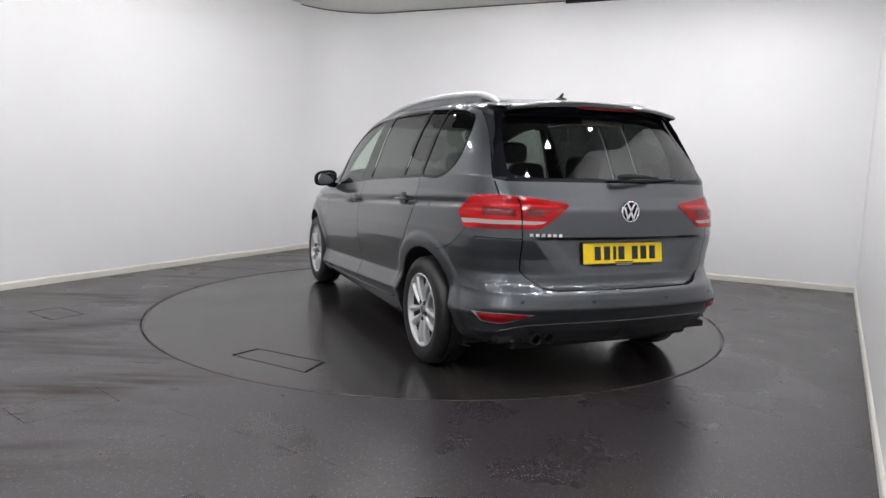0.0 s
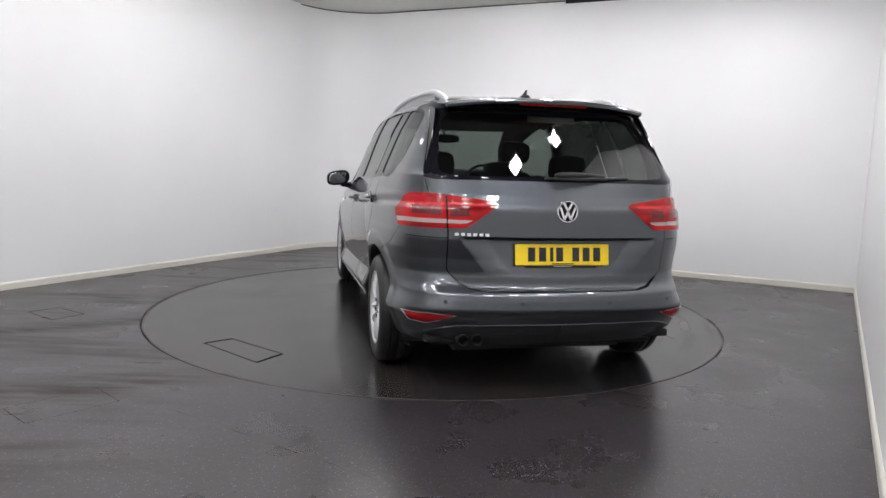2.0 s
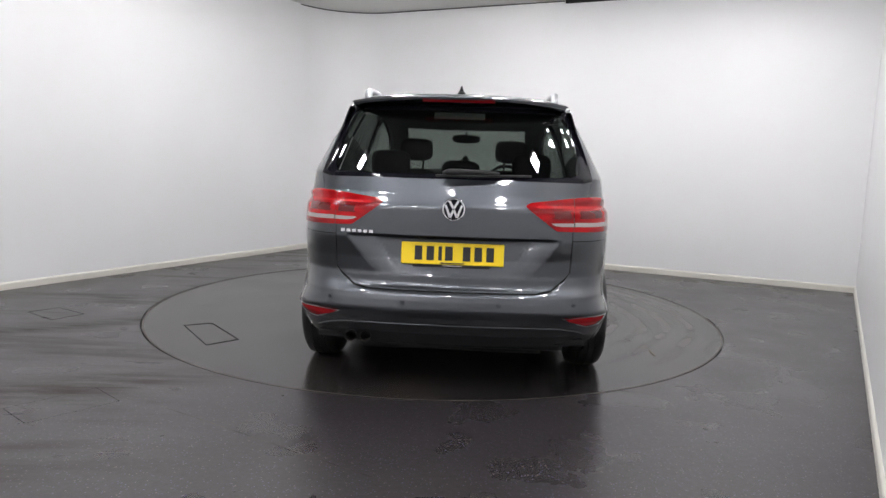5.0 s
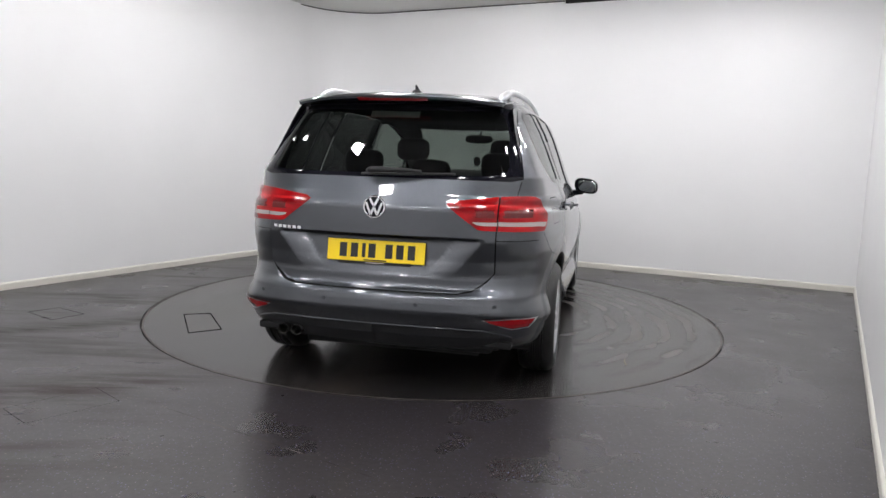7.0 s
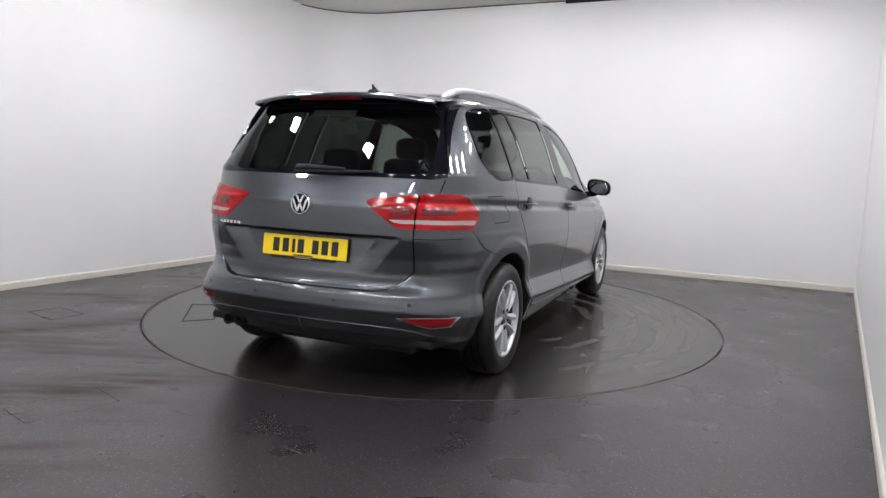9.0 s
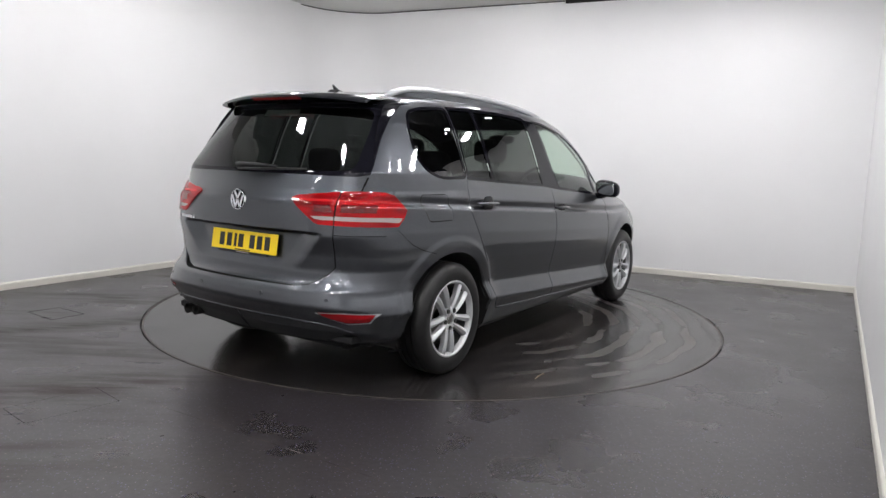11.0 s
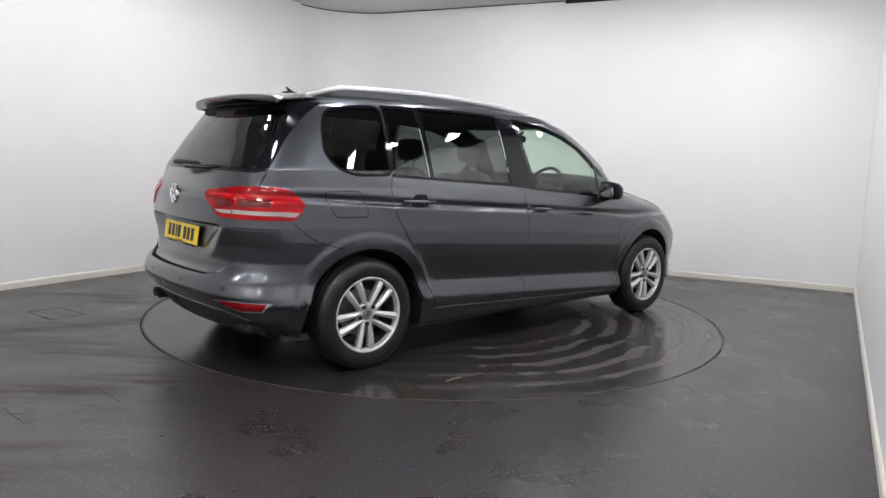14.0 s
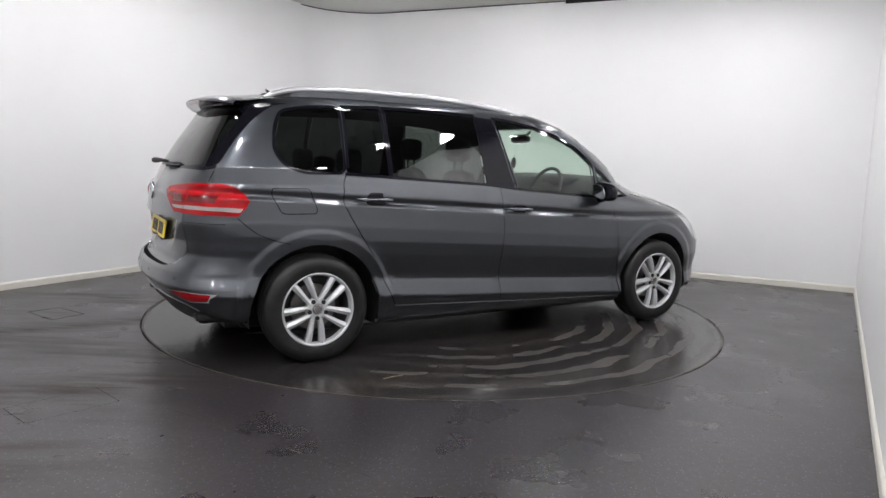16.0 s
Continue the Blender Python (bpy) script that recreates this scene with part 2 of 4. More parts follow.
# baseboards
for name, run in (("baseboard_left", [C_LN, *curve, C_BR]), ("baseboard_right", [C_BR, C_RN])):
    run = [p.copy() for p in run]
    bm = bmesh.new()
    rows = []
    for i, p in enumerate(run):
        a, b = run[max(i - 1, 0)], run[min(i + 1, len(run) - 1)]
        d = (b - a).normalized()
        q = Vector((d.y, -d.x, 0))
        rows.append([bm.verts.new((p.x + q.x * o, p.y + q.y * o, z)) for o, z in ((-.005, 0.0), (.014, 0.0), (.014, .050), (.010, .058), (.002, .066), (-.005, .066))])
    for A, B in zip(rows, rows[1:]):
        for j in range(5):
            bm.faces.new((A[j], A[j + 1], B[j + 1], B[j]))
    bmesh.ops.recalc_face_normals(bm, faces=bm.faces)
    tagged(part(name, bm, M_TRIM), "cream painted baseboard, scuffed", "baseboard", kind="structure")
# joint between two wall boards
jp = Vector((-3.305, .755, 0))
bm = strip_bm([jp - D_L * .004, jp + D_L * .004], 0.07, TOP, .0015)
tagged(part("trim_joint", bm, M_FRAME), "filled joint between wall boards", "trim", kind="structure")


def ceiling_panel(x, y, turn, size):
    root = tagged(new("ceiling_light"), "square white LED flood panel out of view, set by reflections or as added fill", "ceiling light", group="ceiling lights")
    root.matrix_basis = pose(x, y, 3.02, 0, 0, turn)
    s = size / 2
    bm = bmesh.new()
    for a in range(4):
        m = Matrix.Rotation(a * math.pi / 2, 4, "Z")
        vs = [bm.verts.new(m @ Vector(c)) for c in ((-s, -s, .03), (s, -s, .03), (s - .014, -s + .014, .03), (-s + .014, -s + .014, .03), (-s, -s, -.016), (s, -s, -.016), (s - .010, -s + .010, -.016), (-s + .010, -s + .010, -.016))]
        for q in ((0, 1, 5, 4), (4, 5, 6, 7), (7, 6, 2, 3), (3, 2, 1, 0)):
            bm.faces.new([vs[i] for i in q])
    part("frame", bm, M_FRAME, root)
    part("diffuser", box_bm(-s + .0145, -s + .0145, -.034, s - .0145, s - .0145, .02), M_GLOW, root)
    bm = bmesh.new()
    bmesh.ops.create_cone(bm, cap_ends=True, segments=10, radius1=.012, radius2=.012, depth=ROOF - 3.04, matrix=Matrix.Translation((0, 0, (ROOF - 3.04) / 2 + .02)))
    part("hanger", bm, M_PLASTIC, root)
    return root


# rows of panels along the side walls, a ring over the far half, and a row towards the near wall; (3.05, .4) is added to
# brighten the right wall
for x, y, turn in ((2.5, -1.0, -30), (2.0, -1.72, -30), (1.42, -2.26, -30), (1.05, -2.85, -30), (-2.8, -.7, 31), (-2.28, -1.5, 31), (-1.45, -2.55, 31), (-2.35, .25, 31),
                   (-1.66, 1.1, 40), (-.64, 1.6, 60), (.41, 1.55, 60), (1.14, 1.2, 60), (2.25, .85, 0), (2.55, -.1, 0), (3.05, .4, 60)):
    ceiling_panel(x, y, turn, 0.155)
for x, y in ((.66, -3.45), (-.14, -3.65), (-.75, -3.9), (-2.05, -4.3), (-3.0, -3.4)):
    ceiling_panel(x, y, 59, 0.165)
# extra unseen panels added as fill, to even out the room light
for x, y in ((-.5, .4), (.5, -.35), (0, -1.3), (-1.6, -5.0), (-.7, -5.2), (-2.7, -2.4), (-1.3, -3.4)):
    ceiling_panel(x, y, 59, 0.165)

# scuffs on the paint
for p, up, w in (((-3.327, .722, 0), (.07, .13), .004), ((2.62, 2.068, 0), (.075, .17), .004), ((2.36, 2.193, 0), (.09, .15), .003), ((2.75, 2.005, 0), (.30, .325), .012)):
    v = Vector(p)
    d = D_L if p[0] < 0 else D_B
    bm = strip_bm([v - d * w, v + d * w] if p[0] < 0 else [v + d * w, v - d * w], up[0], up[1], -.0012)
    tagged(part("trim_scuff", bm, M_TRIM), "small scuff mark on the wall paint", "scuff", kind="structure")

# turntable: one disc flush with the floor, turning with the car
turntable = tagged(new("turntable"), "round revolving car platform covered in dark vinyl, flush with the floor", "turntable")
bm = bmesh.new()
bmesh.ops.create_cone(bm, cap_ends=True, segments=160, radius1=R_T - 0.005, radius2=R_T - 0.005, depth=0.03, matrix=Matrix.Translation((0, 0, -0.014)))
part("deck", bm, M_TABLE, turntable)
bm = bmesh.new()
for k in range(160):
    a0, a1 = 2 * math.pi * k / 160, 2 * math.pi * (k + 1) / 160
    bm.faces.new([bm.verts.new((r * math.cos(a), r * math.sin(a), .0022)) for r, a in ((R_T - .020, a0), (R_T - .0055, a0), (R_T - .0055, a1), (R_T - .020, a1))])
bmesh.ops.remove_doubles(bm, verts=bm.verts, dist=1e-5)
part("edge_ring", bm, M_EDGE, turntable, "worn dusty rim")


def hatch(corners, wide_=.013):
    """A flush access cover: a thin dark joint round a plate."""
    c = sum((Vector(p) for p in corners), Vector()) / 4
    bm = bmesh.new()
    o = [Vector(p) for p in corners]
    inn = [p + (c - p).normalized() * wide_ for p in o]
    a = [bm.verts.new((p.x, p.y, .0016)) for p in o]
    b = [bm.verts.new((p.x, p.y, .0016)) for p in inn]
    for k in range(4):
        bm.faces.new((a[k], a[(k + 1) % 4], b[(k + 1) % 4], b[k]))
    bmesh.ops.recalc_face_normals(bm, faces=bm.faces)
    for f in bm.faces:
        if f.normal.z < 0:
            f.normal_flip()
    return bm


part("access_hatch", hatch([(-.93, 1.72, 0), (-.83, 1.55, 0), (-1.24, 1.21, 0), (-1.41, 1.365, 0)], .022), M_GAP, turntable, "flush rectangular access hatch")
tagged(part("floor_hatch", hatch([(-3.01, -.59, 0), (-2.87, -.42, 0), (-2.58, -.60, 0), (-2.71, -.81, 0)], .012), M_GAP), "flush rectangular cover in the vinyl floor", "floor hatch")
tagged(part("floor_cover", hatch([(-2.00, -2.50, 0), (-1.80, -2.67, 0), (-1.52, -2.36, 0), (-1.72, -2.18, 0)], .0032), M_GAP), "faint rectangular cover in the vinyl floor", "floor hatch")

# faint welded seam in the vinyl
bm = bmesh.new()
a_, b_ = Vector((-1.30, -2.41, .0012)), Vector((-.16, -3.13, .0012))
q_ = Vector((.53, .85, 0)) * .0028
bm.faces.new([bm.verts.new(p) for p in (a_ - q_, b_ - q_, b_ + q_, a_ + q_)])
tagged(part("trim_seam", bm, M_EDGE), "faint pale weld seam in the vinyl floor", "seam", kind="structure")
# dry straw lying on the platform
straw = new("straw")
tagged(straw, "short dry straw lying on the dark platform", "straw")
bm = bmesh.new()
prev = None
for k in range(7):
    h = k / 6
    c_ = Vector((-1.175 + .125 * h, -1.515 + .012 * math.sin(2.4 * h), .0035))
    row_ = [bm.verts.new(c_ + Vector((0, .0017 * math.cos(t), .0017 * math.sin(t)))) for t in [math.pi / 3 * j for j in range(6)]]
    if prev:
        for j in range(6):
            bm.faces.new((prev[j], prev[(j + 1) % 6], row_[(j + 1) % 6], row_[j]))
    prev = row_
bmesh.ops.recalc_face_normals(bm, faces=bm.faces)
part("stalk", bm, M_STRAW, straw)

# ---- the car ----
# body surface: level outlines from rear centre round one flank to front centre
XR = ((.18, -2.02), (.27, -2.11), (.33, -2.165), (.385, -2.196), (.395, -2.206), (.43, -2.226), (.462, -2.249), (.478, -2.251), (.52, -2.245), (.548, -2.236), (.562, -2.220), (.58, -2.197), (.60, -2.180), (.64, -2.160), (.72, -2.164), (.82, -2.185), (.90, -2.180),
      (.972, -2.174), (.986, -2.170), (1.0, -2.160), (1.04, -2.137), (1.10, -2.105), (1.13, -2.088), (1.30, -1.985), (1.48, -1.86), (1.52, -1.82), (1.56, -1.74), (1.60, -1.45), (1.625, -1.0))
XF = ((.18, 2.10), (.25, 2.20), (.35, 2.25), (.50, 2.26), (.62, 2.24), (.74, 2.17), (.84, 2.06), (.90, 1.92), (.96, 1.71), (1.0, 1.54), (1.04, 1.42), (1.08, 1.32),
      (1.20, 1.225), (1.30, 1.10), (1.40, .94), (1.48, .775), (1.55, .56), (1.60, .25), (1.625, -.25))
WD = ((.18, .80), (.215, .845), (.27, .866), (.30, .874), (.345, .890), (.357, .902), (.367, .903), (.45, .871), (.466, .864), (.50, .868), (.62, .894), (.70, .906), (.78, .909), (.90, .899), (.911, .897), (.924, .880), (.934, .875), (.968, .887),
      (.976, .8865), (1.01, .875), (1.06, .857), (1.13, .829), (1.30, .764), (1.40, .722), (1.50, .668), (1.545, .625), (1.575, .58), (1.60, .50), (1.625, .34))
REAR = ((0, 0), (.14, .003), (.28, .011), (.42, .026), (.56, .05), (.69, .09), (.785, .14), (.856, .21), (.906, .295), (.940, .41), (.962, .56), (.980, .76), (.994, .98))
FRONT = ((.995, 1.15), (.985, .92), (.965, .70), (.935, .52), (.89, .37), (.82, .25), (.72, .16), (.58, .09), (.42, .045), (.25, .016), (.12, .004), (0, 0))
NZ, NU = 361, 361
Z_LO, Z_HI = .18, 1.625


def table(rows, z, soft=0.0038):
    x, y = np.array([r[0] for r in rows]), np.array([r[1] for r in rows])
    return sum(np.interp(np.clip(z + k * soft, x[0], x[-1]), x, y) for k in (-1.5, -.75, 0, .75, 1.5)) / 5


def spline(points, n):
    """Catmull-Rom through the points (k, 2), evenly in the parameter."""
    p = np.vstack([2 * points[0] - points[1], points, 2 * points[-1] - points[-2]])
    s = np.linspace(0, len(points) - 1 - 1e-9, n)
    i = s.astype(int)
    t = (s - i)[:, None]
    a, b, c, d = p[i], p[i + 1], p[i + 2], p[i + 3]
    return .5 * (2 * b + (c - a) * t + (2 * a - 5 * b + 4 * c - d) * t ** 2 + (3 * b - a - 3 * c + d) * t ** 3)


def level(z):
    xr, xf = table(XR, z), table(XF, z)
    long = min(1.0, (xf - xr) / 2.9)
    k = np.interp(z, [.3, .56, 1.05, 1.14, 1.6], [.8, 1.0, 1.0, .68, .62]) * long
    q = np.interp(z, [.5, .95, 1.02, 1.1, 1.6], [1.0, 1.0, .95, .8, .8]) * long
    pts = [(xr + d * k, f) for f, d in REAR]
    x0, x1 = pts[-1][0], xf - FRONT[0][1] * q
    pts += [(x0 + (x1 - x0) * j / 6, 1 - .005 * abs(j / 3 - 1) ** 2) for j in range(1, 6)]
    pts += [(xf - d * q, f) for f, d in FRONT]
    p = spline(np.array(pts), NU)
    # the flank's creases fall gently towards the front
    fall = .055 * np.interp(z, [.3, 1.15, 1.45], [1, 1, 0]) * np.interp(z, [.18, .26], [0, 1])
    p[:, 1] *= table(WD, z + fall * (np.clip(p[:, 0], -1.75, 1.1) + .7))
    # the upper body draws in towards the tail
    t = np.clip((-.8 - p[:, 0]) / .9, 0, 1)
    p[:, 1] *= 1 - .022 * t * t * (3 - 2 * t) * np.interp(z, [.60, .85], [0, 1])
    return p


ZS = np.linspace(Z_LO, Z_HI, NZ)
BODY = np.array([level(z) for z in ZS])        # [z, u, (x, y)]
AXLE_R, AXLE_F, WHEEL_Z = -1.393, 1.393, .318


def smooth(a, b, v):
    t = np.clip((v - a) / (b - a), 0, 1)
    return t * t * (3 - 2 * t)


def surf(u, z):
    """Points of the body at u (0 rear centre to 1 front centre) and height z."""
    u, z = np.asarray(u, float), np.asarray(z, float)
    iz = np.clip((z - Z_LO) / (Z_HI - Z_LO) * (NZ - 1), 0, NZ - 1 - 1e-6)
    iu = np.clip(u * (NU - 1), 0, NU - 1 - 1e-6)
    a, b = iz.astype(int), iu.astype(int)
    fa, fb = (iz - a)[..., None], (iu - b)[..., None]
    p = (BODY[a, b] * (1 - fb) + BODY[a, b + 1] * fb) * (1 - fa) + (BODY[a + 1, b] * (1 - fb) + BODY[a + 1, b + 1] * fb) * fa
    x, y = p[..., 0], p[..., 1]
    # flared wheel arches
    for ax in (AXLE_R, AXLE_F):
        r = np.hypot(x - ax, z - WHEEL_Z)
        y = y + np.where(y > .5, .009 * smooth(.490, .448, r), 0)
    # scoop for the number plate
    hw = np.interp(z, [.64, .83], [.40, .55])
    deep = .060 * np.clip((z - .635) / .17, 0, 1) * smooth(.836, .828, z) * np.clip((hw - y) / .14, 0, 1) * (x < -1.9)
    # foot of the tailgate, set back behind the bumper's edge
    gy = np.interp(z, [.566, .578, .622, .66], [.43, .5, .568, .604])
    deep = deep + .022 * smooth(.565, .568, z) * smooth(.645, .57, z) * smooth(gy + .006, gy - .004, y) * (x < -1.9)
    return np.stack([x + deep, y, z], -1)


def row_at(z):
    i = min(max((z - Z_LO) / (Z_HI - Z_LO) * (NZ - 1), 0), NZ - 1.001)
    a, f = int(i), i - int(i)
    return BODY[a] * (1 - f) + BODY[a + 1] * f


U_ALL = np.linspace(0, 1, NU)


def on_flank(x, z):
    r = row_at(z)
    return float(np.interp(x, np.maximum.accumulate(r[:, 0]), U_ALL)), z


def on_rear(y, z):
    r = row_at(z)
    k = int(NU * .42)
    return float(np.interp(y, np.maximum.accumulate(r[:k, 1]), U_ALL[:k])), z


def dense(pts, closed=True, step=.03):
    out = []
    n = len(pts)
    for i in range(n if closed else n - 1):
        a, b = np.array(pts[i]), np.array(pts[(i + 1) % n])
        m = max(1, int(np.hypot(*(b - a)) / step))
        out += [tuple(a + (b - a) * j / m) for j in range(m)]
    if not closed:
        out.append(tuple(pts[-1]))
    return out


def rounded(pts, r, n=4):
    """A polygon with its corners rounded by r."""
    out = []
    k = len(pts)
    for i in range(k):
        p, a, b = (np.array(pts[j % k], float) for j in (i, i - 1, i + 1))
        da, db = a - p, b - p
        la, lb = np.hypot(*da), np.hypot(*db)
        t = min(r, la * .45, lb * .45)
        s, e = p + da / la * t, p + db / lb * t
        out += [tuple((1 - h) ** 2 * s + 2 * h * (1 - h) * p + h * h * e) for h in np.linspace(0, 1, n + 1)]
    return out


def grow(pts, d):
    """A polygon moved outwards by d (inwards if negative)."""
    p = np.array(pts, float)
    area = np.sum(p[:, 0] * np.roll(p[:, 1], -1) - np.roll(p[:, 0], -1) * p[:, 1])
    a, b = p - np.roll(p, 1, 0), np.roll(p, -1, 0) - p
    na, nb = (np.stack([v[:, 1], -v[:, 0]], 1) / np.maximum(np.hypot(v[:, 0], v[:, 1]), 1e-9)[:, None] for v in (a, b))
    n = na + nb
    n /= np.maximum((n * n).sum(1), .6)[:, None] / 2
    return [tuple(q) for q in p + n * d * (1 if area > 0 else -1)]


def ribbon(pts, w):
    """A closed strip of width w along an open line."""
    p = np.array(dense(pts, False, .03))
    t = np.gradient(p, axis=0)
    n = np.stack([-t[:, 1], t[:, 0]], 1) / np.hypot(t[:, 0], t[:, 1])[:, None] * w / 2
    return [tuple(q) for q in np.vstack([p + n, (p - n)[::-1]])]


def flank(pts):
    return [on_flank(*p) for p in dense(pts)]


def rear(pts):
    return [on_rear(*p) for p in dense(pts)]


def grow_uv(poly, k):
    """A polygon drawn towards its middle."""
    p = np.array(poly)
    c = (p.min(0) + p.max(0)) / 2
    return [tuple(q) for q in c + (p - c) * k]


def inside(poly, q):
    """Which of the points q (n, 2) lie in the polygon."""
    p = np.array(poly)
    a, b = p, np.roll(p, -1, 0)
    x, y = q[:, 0][:, None], q[:, 1][:, None]
    cross = ((a[:, 1] > y) != (b[:, 1] > y)) & (x < (b[:, 0] - a[:, 0]) * (y - a[:, 1]) / np.where(b[:, 1] == a[:, 1], 1e-12, b[:, 1] - a[:, 1]) + a[:, 0])
    return cross.sum(1) % 2 == 1


# outlines on the flank (x, z)
QUARTER = rounded([(-1.225, 1.128), (-1.46, 1.126), (-1.568, 1.162), (-1.618, 1.240), (-1.598, 1.375), (-1.553, 1.468), (-1.42, 1.495), (-1.205, 1.512)], .04)
FIXED = [(-1.165, 1.512), (-.935, 1.520), (-.935, 1.111), (-1.190, 1.125)]
REAR_PANE = [(-.895, 1.520), (-.56, 1.522), (-.235, 1.510), (-.225, 1.072), (-.905, 1.108)]
PILLAR = [(-.222, 1.512), (-.085, 1.502), (.012, 1.046), (-.212, 1.066)]
FRONT_PANE = [(-.062, 1.500), (.074, 1.490), (.279, 1.456), (.493, 1.400), (.656, 1.328), (.795, 1.216), (.762, .992), (.035, 1.044)]
NOSE_PANE = [(.838, 1.182), (.96, 1.100), (1.075, .998), (.805, .987)]
BELT = [(-1.60, 1.118), (-1.22, 1.118), (-.9, 1.098), (-.22, 1.062), (.02, 1.036), (.79, .978), (1.10, .984)]
SHUT_REAR = [(-1.205, 1.118), (-1.232, 1.07), (-1.240, .946), (-1.193, .853), (-1.138, .762), (-1.045, .62)]
SHUT_SILL = [(-.985, .50), (-.94, .40), (-.885, .306), (-.113, .281), (.985, .238)]
SHUT_MID = [(-.115, 1.055), (-.110, .98), (-.102, .791), (-.114, .525), (-.104, .284)]
SHUT_FRONT = [(.868, .972), (.902, .886), (.928, .768), (.959, .471), (.985, .242)]
FLAP = rounded([(-1.655, 1.031), (-1.440, 1.030), (-1.400, .905), (-1.412, .886), (-1.605, .886), (-1.655, .99)], .025)
JOINT = [(-1.845, .862), (-1.80, .82), (-1.74, .772), (-1.66, .738), (-1.56, .712)]
BONNET = [(1.17, 1.0), (1.40, .955), (1.70, .875), (1.95, .80), (2.05, .76)]
LAMP_F = rounded([(1.66, .845), (1.80, .80), (2.02, .745), (2.13, .64), (2.06, .58), (1.86, .66)], .03)
# outlines on the rear (y, z)
SCREEN = [(-.3, 1.124), (.40, 1.123), (.66, 1.120), (.712, 1.132), (.705, 1.18), (.655, 1.36), (.618, 1.50), (-.3, 1.512)]
SCREEN_CLEAR = rounded([(-.3, 1.145), (.52, 1.144), (.645, 1.155), (.615, 1.34), (.575, 1.475), (-.3, 1.484)], .05)
GATE_EDGE = [(.706, 1.12), (.690, 1.047)]
GATE_LOW = [(.607, .876), (.604, .66), (.568, .622), (.500, .578), (.43, .566), (-.05, .566)]
SCOOP_TOP = [(.56, .828), (-.05, .828)]
CORNER_LINE = [(.607, .828), (.80, .826)]
# tail lamp: rear face and flank
LAMP_TOP = [on_rear(*p) for p in dense([(.36, 1.003), (.385, 1.017), (.608, 1.043), (.70, 1.047)], False)] + [on_flank(*p) for p in dense([(-1.93, 1.047), (-1.885, 1.043), (-1.841, 1.030), (-1.800, .993), (-1.778, .955)], False)]
LAMP_END = [on_flank(*p) for p in dense([(-1.778, .955), (-1.80, .915), (-1.842, .871)], False)][1:]
LAMP_LOW = [on_rear(*p) for p in dense([(.80, .871), (.608, .877), (.53, .880), (.515, .884), (.46, .924), (.40, .968)], False)]
TAIL = LAMP_TOP + LAMP_END + LAMP_LOW
WHITE_IN = rear([(.606, .903), (.545, .903), (.51, .908), (.488, .920), (.606, .921)])
WHITE_OUT = [on_rear(*p) for p in dense([(.612, .923), (.612, .903), (.79, .898)], False)] + [on_flank(*p) for p in dense([(-1.86, .893), (-1.832, .893), (-1.812, .914), (-1.87, .918)], False)]
TAIL_SPLIT = rear(ribbon([(.609, 1.046), (.609, .876)], .010))
REFLECT = rear(rounded([(.805, .436), (.775, .397), (.70, .394), (.60, .428), (.575, .445), (.70, .447)], .006))
REFLECT_TRIM = rear(grow([(.808, .436), (.775, .395), (.70, .392), (.565, .446), (.70, .449)], .004))

LIP_Y, LIP_Z = [0, .40, .55, .64, .71, .78], [.389, .387, .380, .362, .330, .27]
LIP = rear([(-.1, .389), *zip(LIP_Y, LIP_Z), (.78, .19), (-.1, .19)])
GLASS = {"quarter": flank(QUARTER), "fixed": flank(FIXED), "rear_pane": flank(REAR_PANE), "front_pane": flank(FRONT_PANE), "nose_pane": flank(NOSE_PANE),
         "clear": rear(SCREEN_CLEAR)}
FRAMES = [flank(grow(QUARTER, .016)), flank(grow(FIXED, .018)), flank(grow(REAR_PANE, .018)), flank(PILLAR), flank(grow(FRONT_PANE, .016)), flank(grow(NOSE_PANE, .016)), flank(ribbon(BELT[1:-1], .016))]
SCREEN_UV = rear(SCREEN)
SHUTS = [flank(ribbon(s, .008)) for s in (SHUT_REAR, SHUT_SILL[:3], SHUT_MID, SHUT_FRONT)] + [flank(ribbon(JOINT, .005))] + [flank(ribbon(BONNET, .008))]
SHUTS += [rear(ribbon(s, .008)) for s in (GATE_EDGE, GATE_LOW)] + [rear(ribbon(CORNER_LINE, .005))]
FLAP_RING = (flank(grow(FLAP, .0028)), flank(grow(FLAP, -.0028)))
LAMP_FRONT = flank(LAMP_F)
SCOOP = rear([(.56, .828), (.40, .640), (-.1, .635), (-.1, .828)])
ARCH_R = .388


def arch_outline(ax, r):
    a = [(ax + r * math.cos(t), WHEEL_Z + r * math.sin(t)) for t in np.linspace(math.pi, 0, 40)]
    return [on_flank(*p) for p in a + dense([(ax + r, WHEEL_Z), (ax + r + .01, .185)], False)[1:] + dense([(ax - r - .01, .185), (ax - r, WHEEL_Z)], False)[:-1]]


ARCHES = [arch_outline(AXLE_R, ARCH_R), arch_outline(AXLE_F, ARCH_R)]

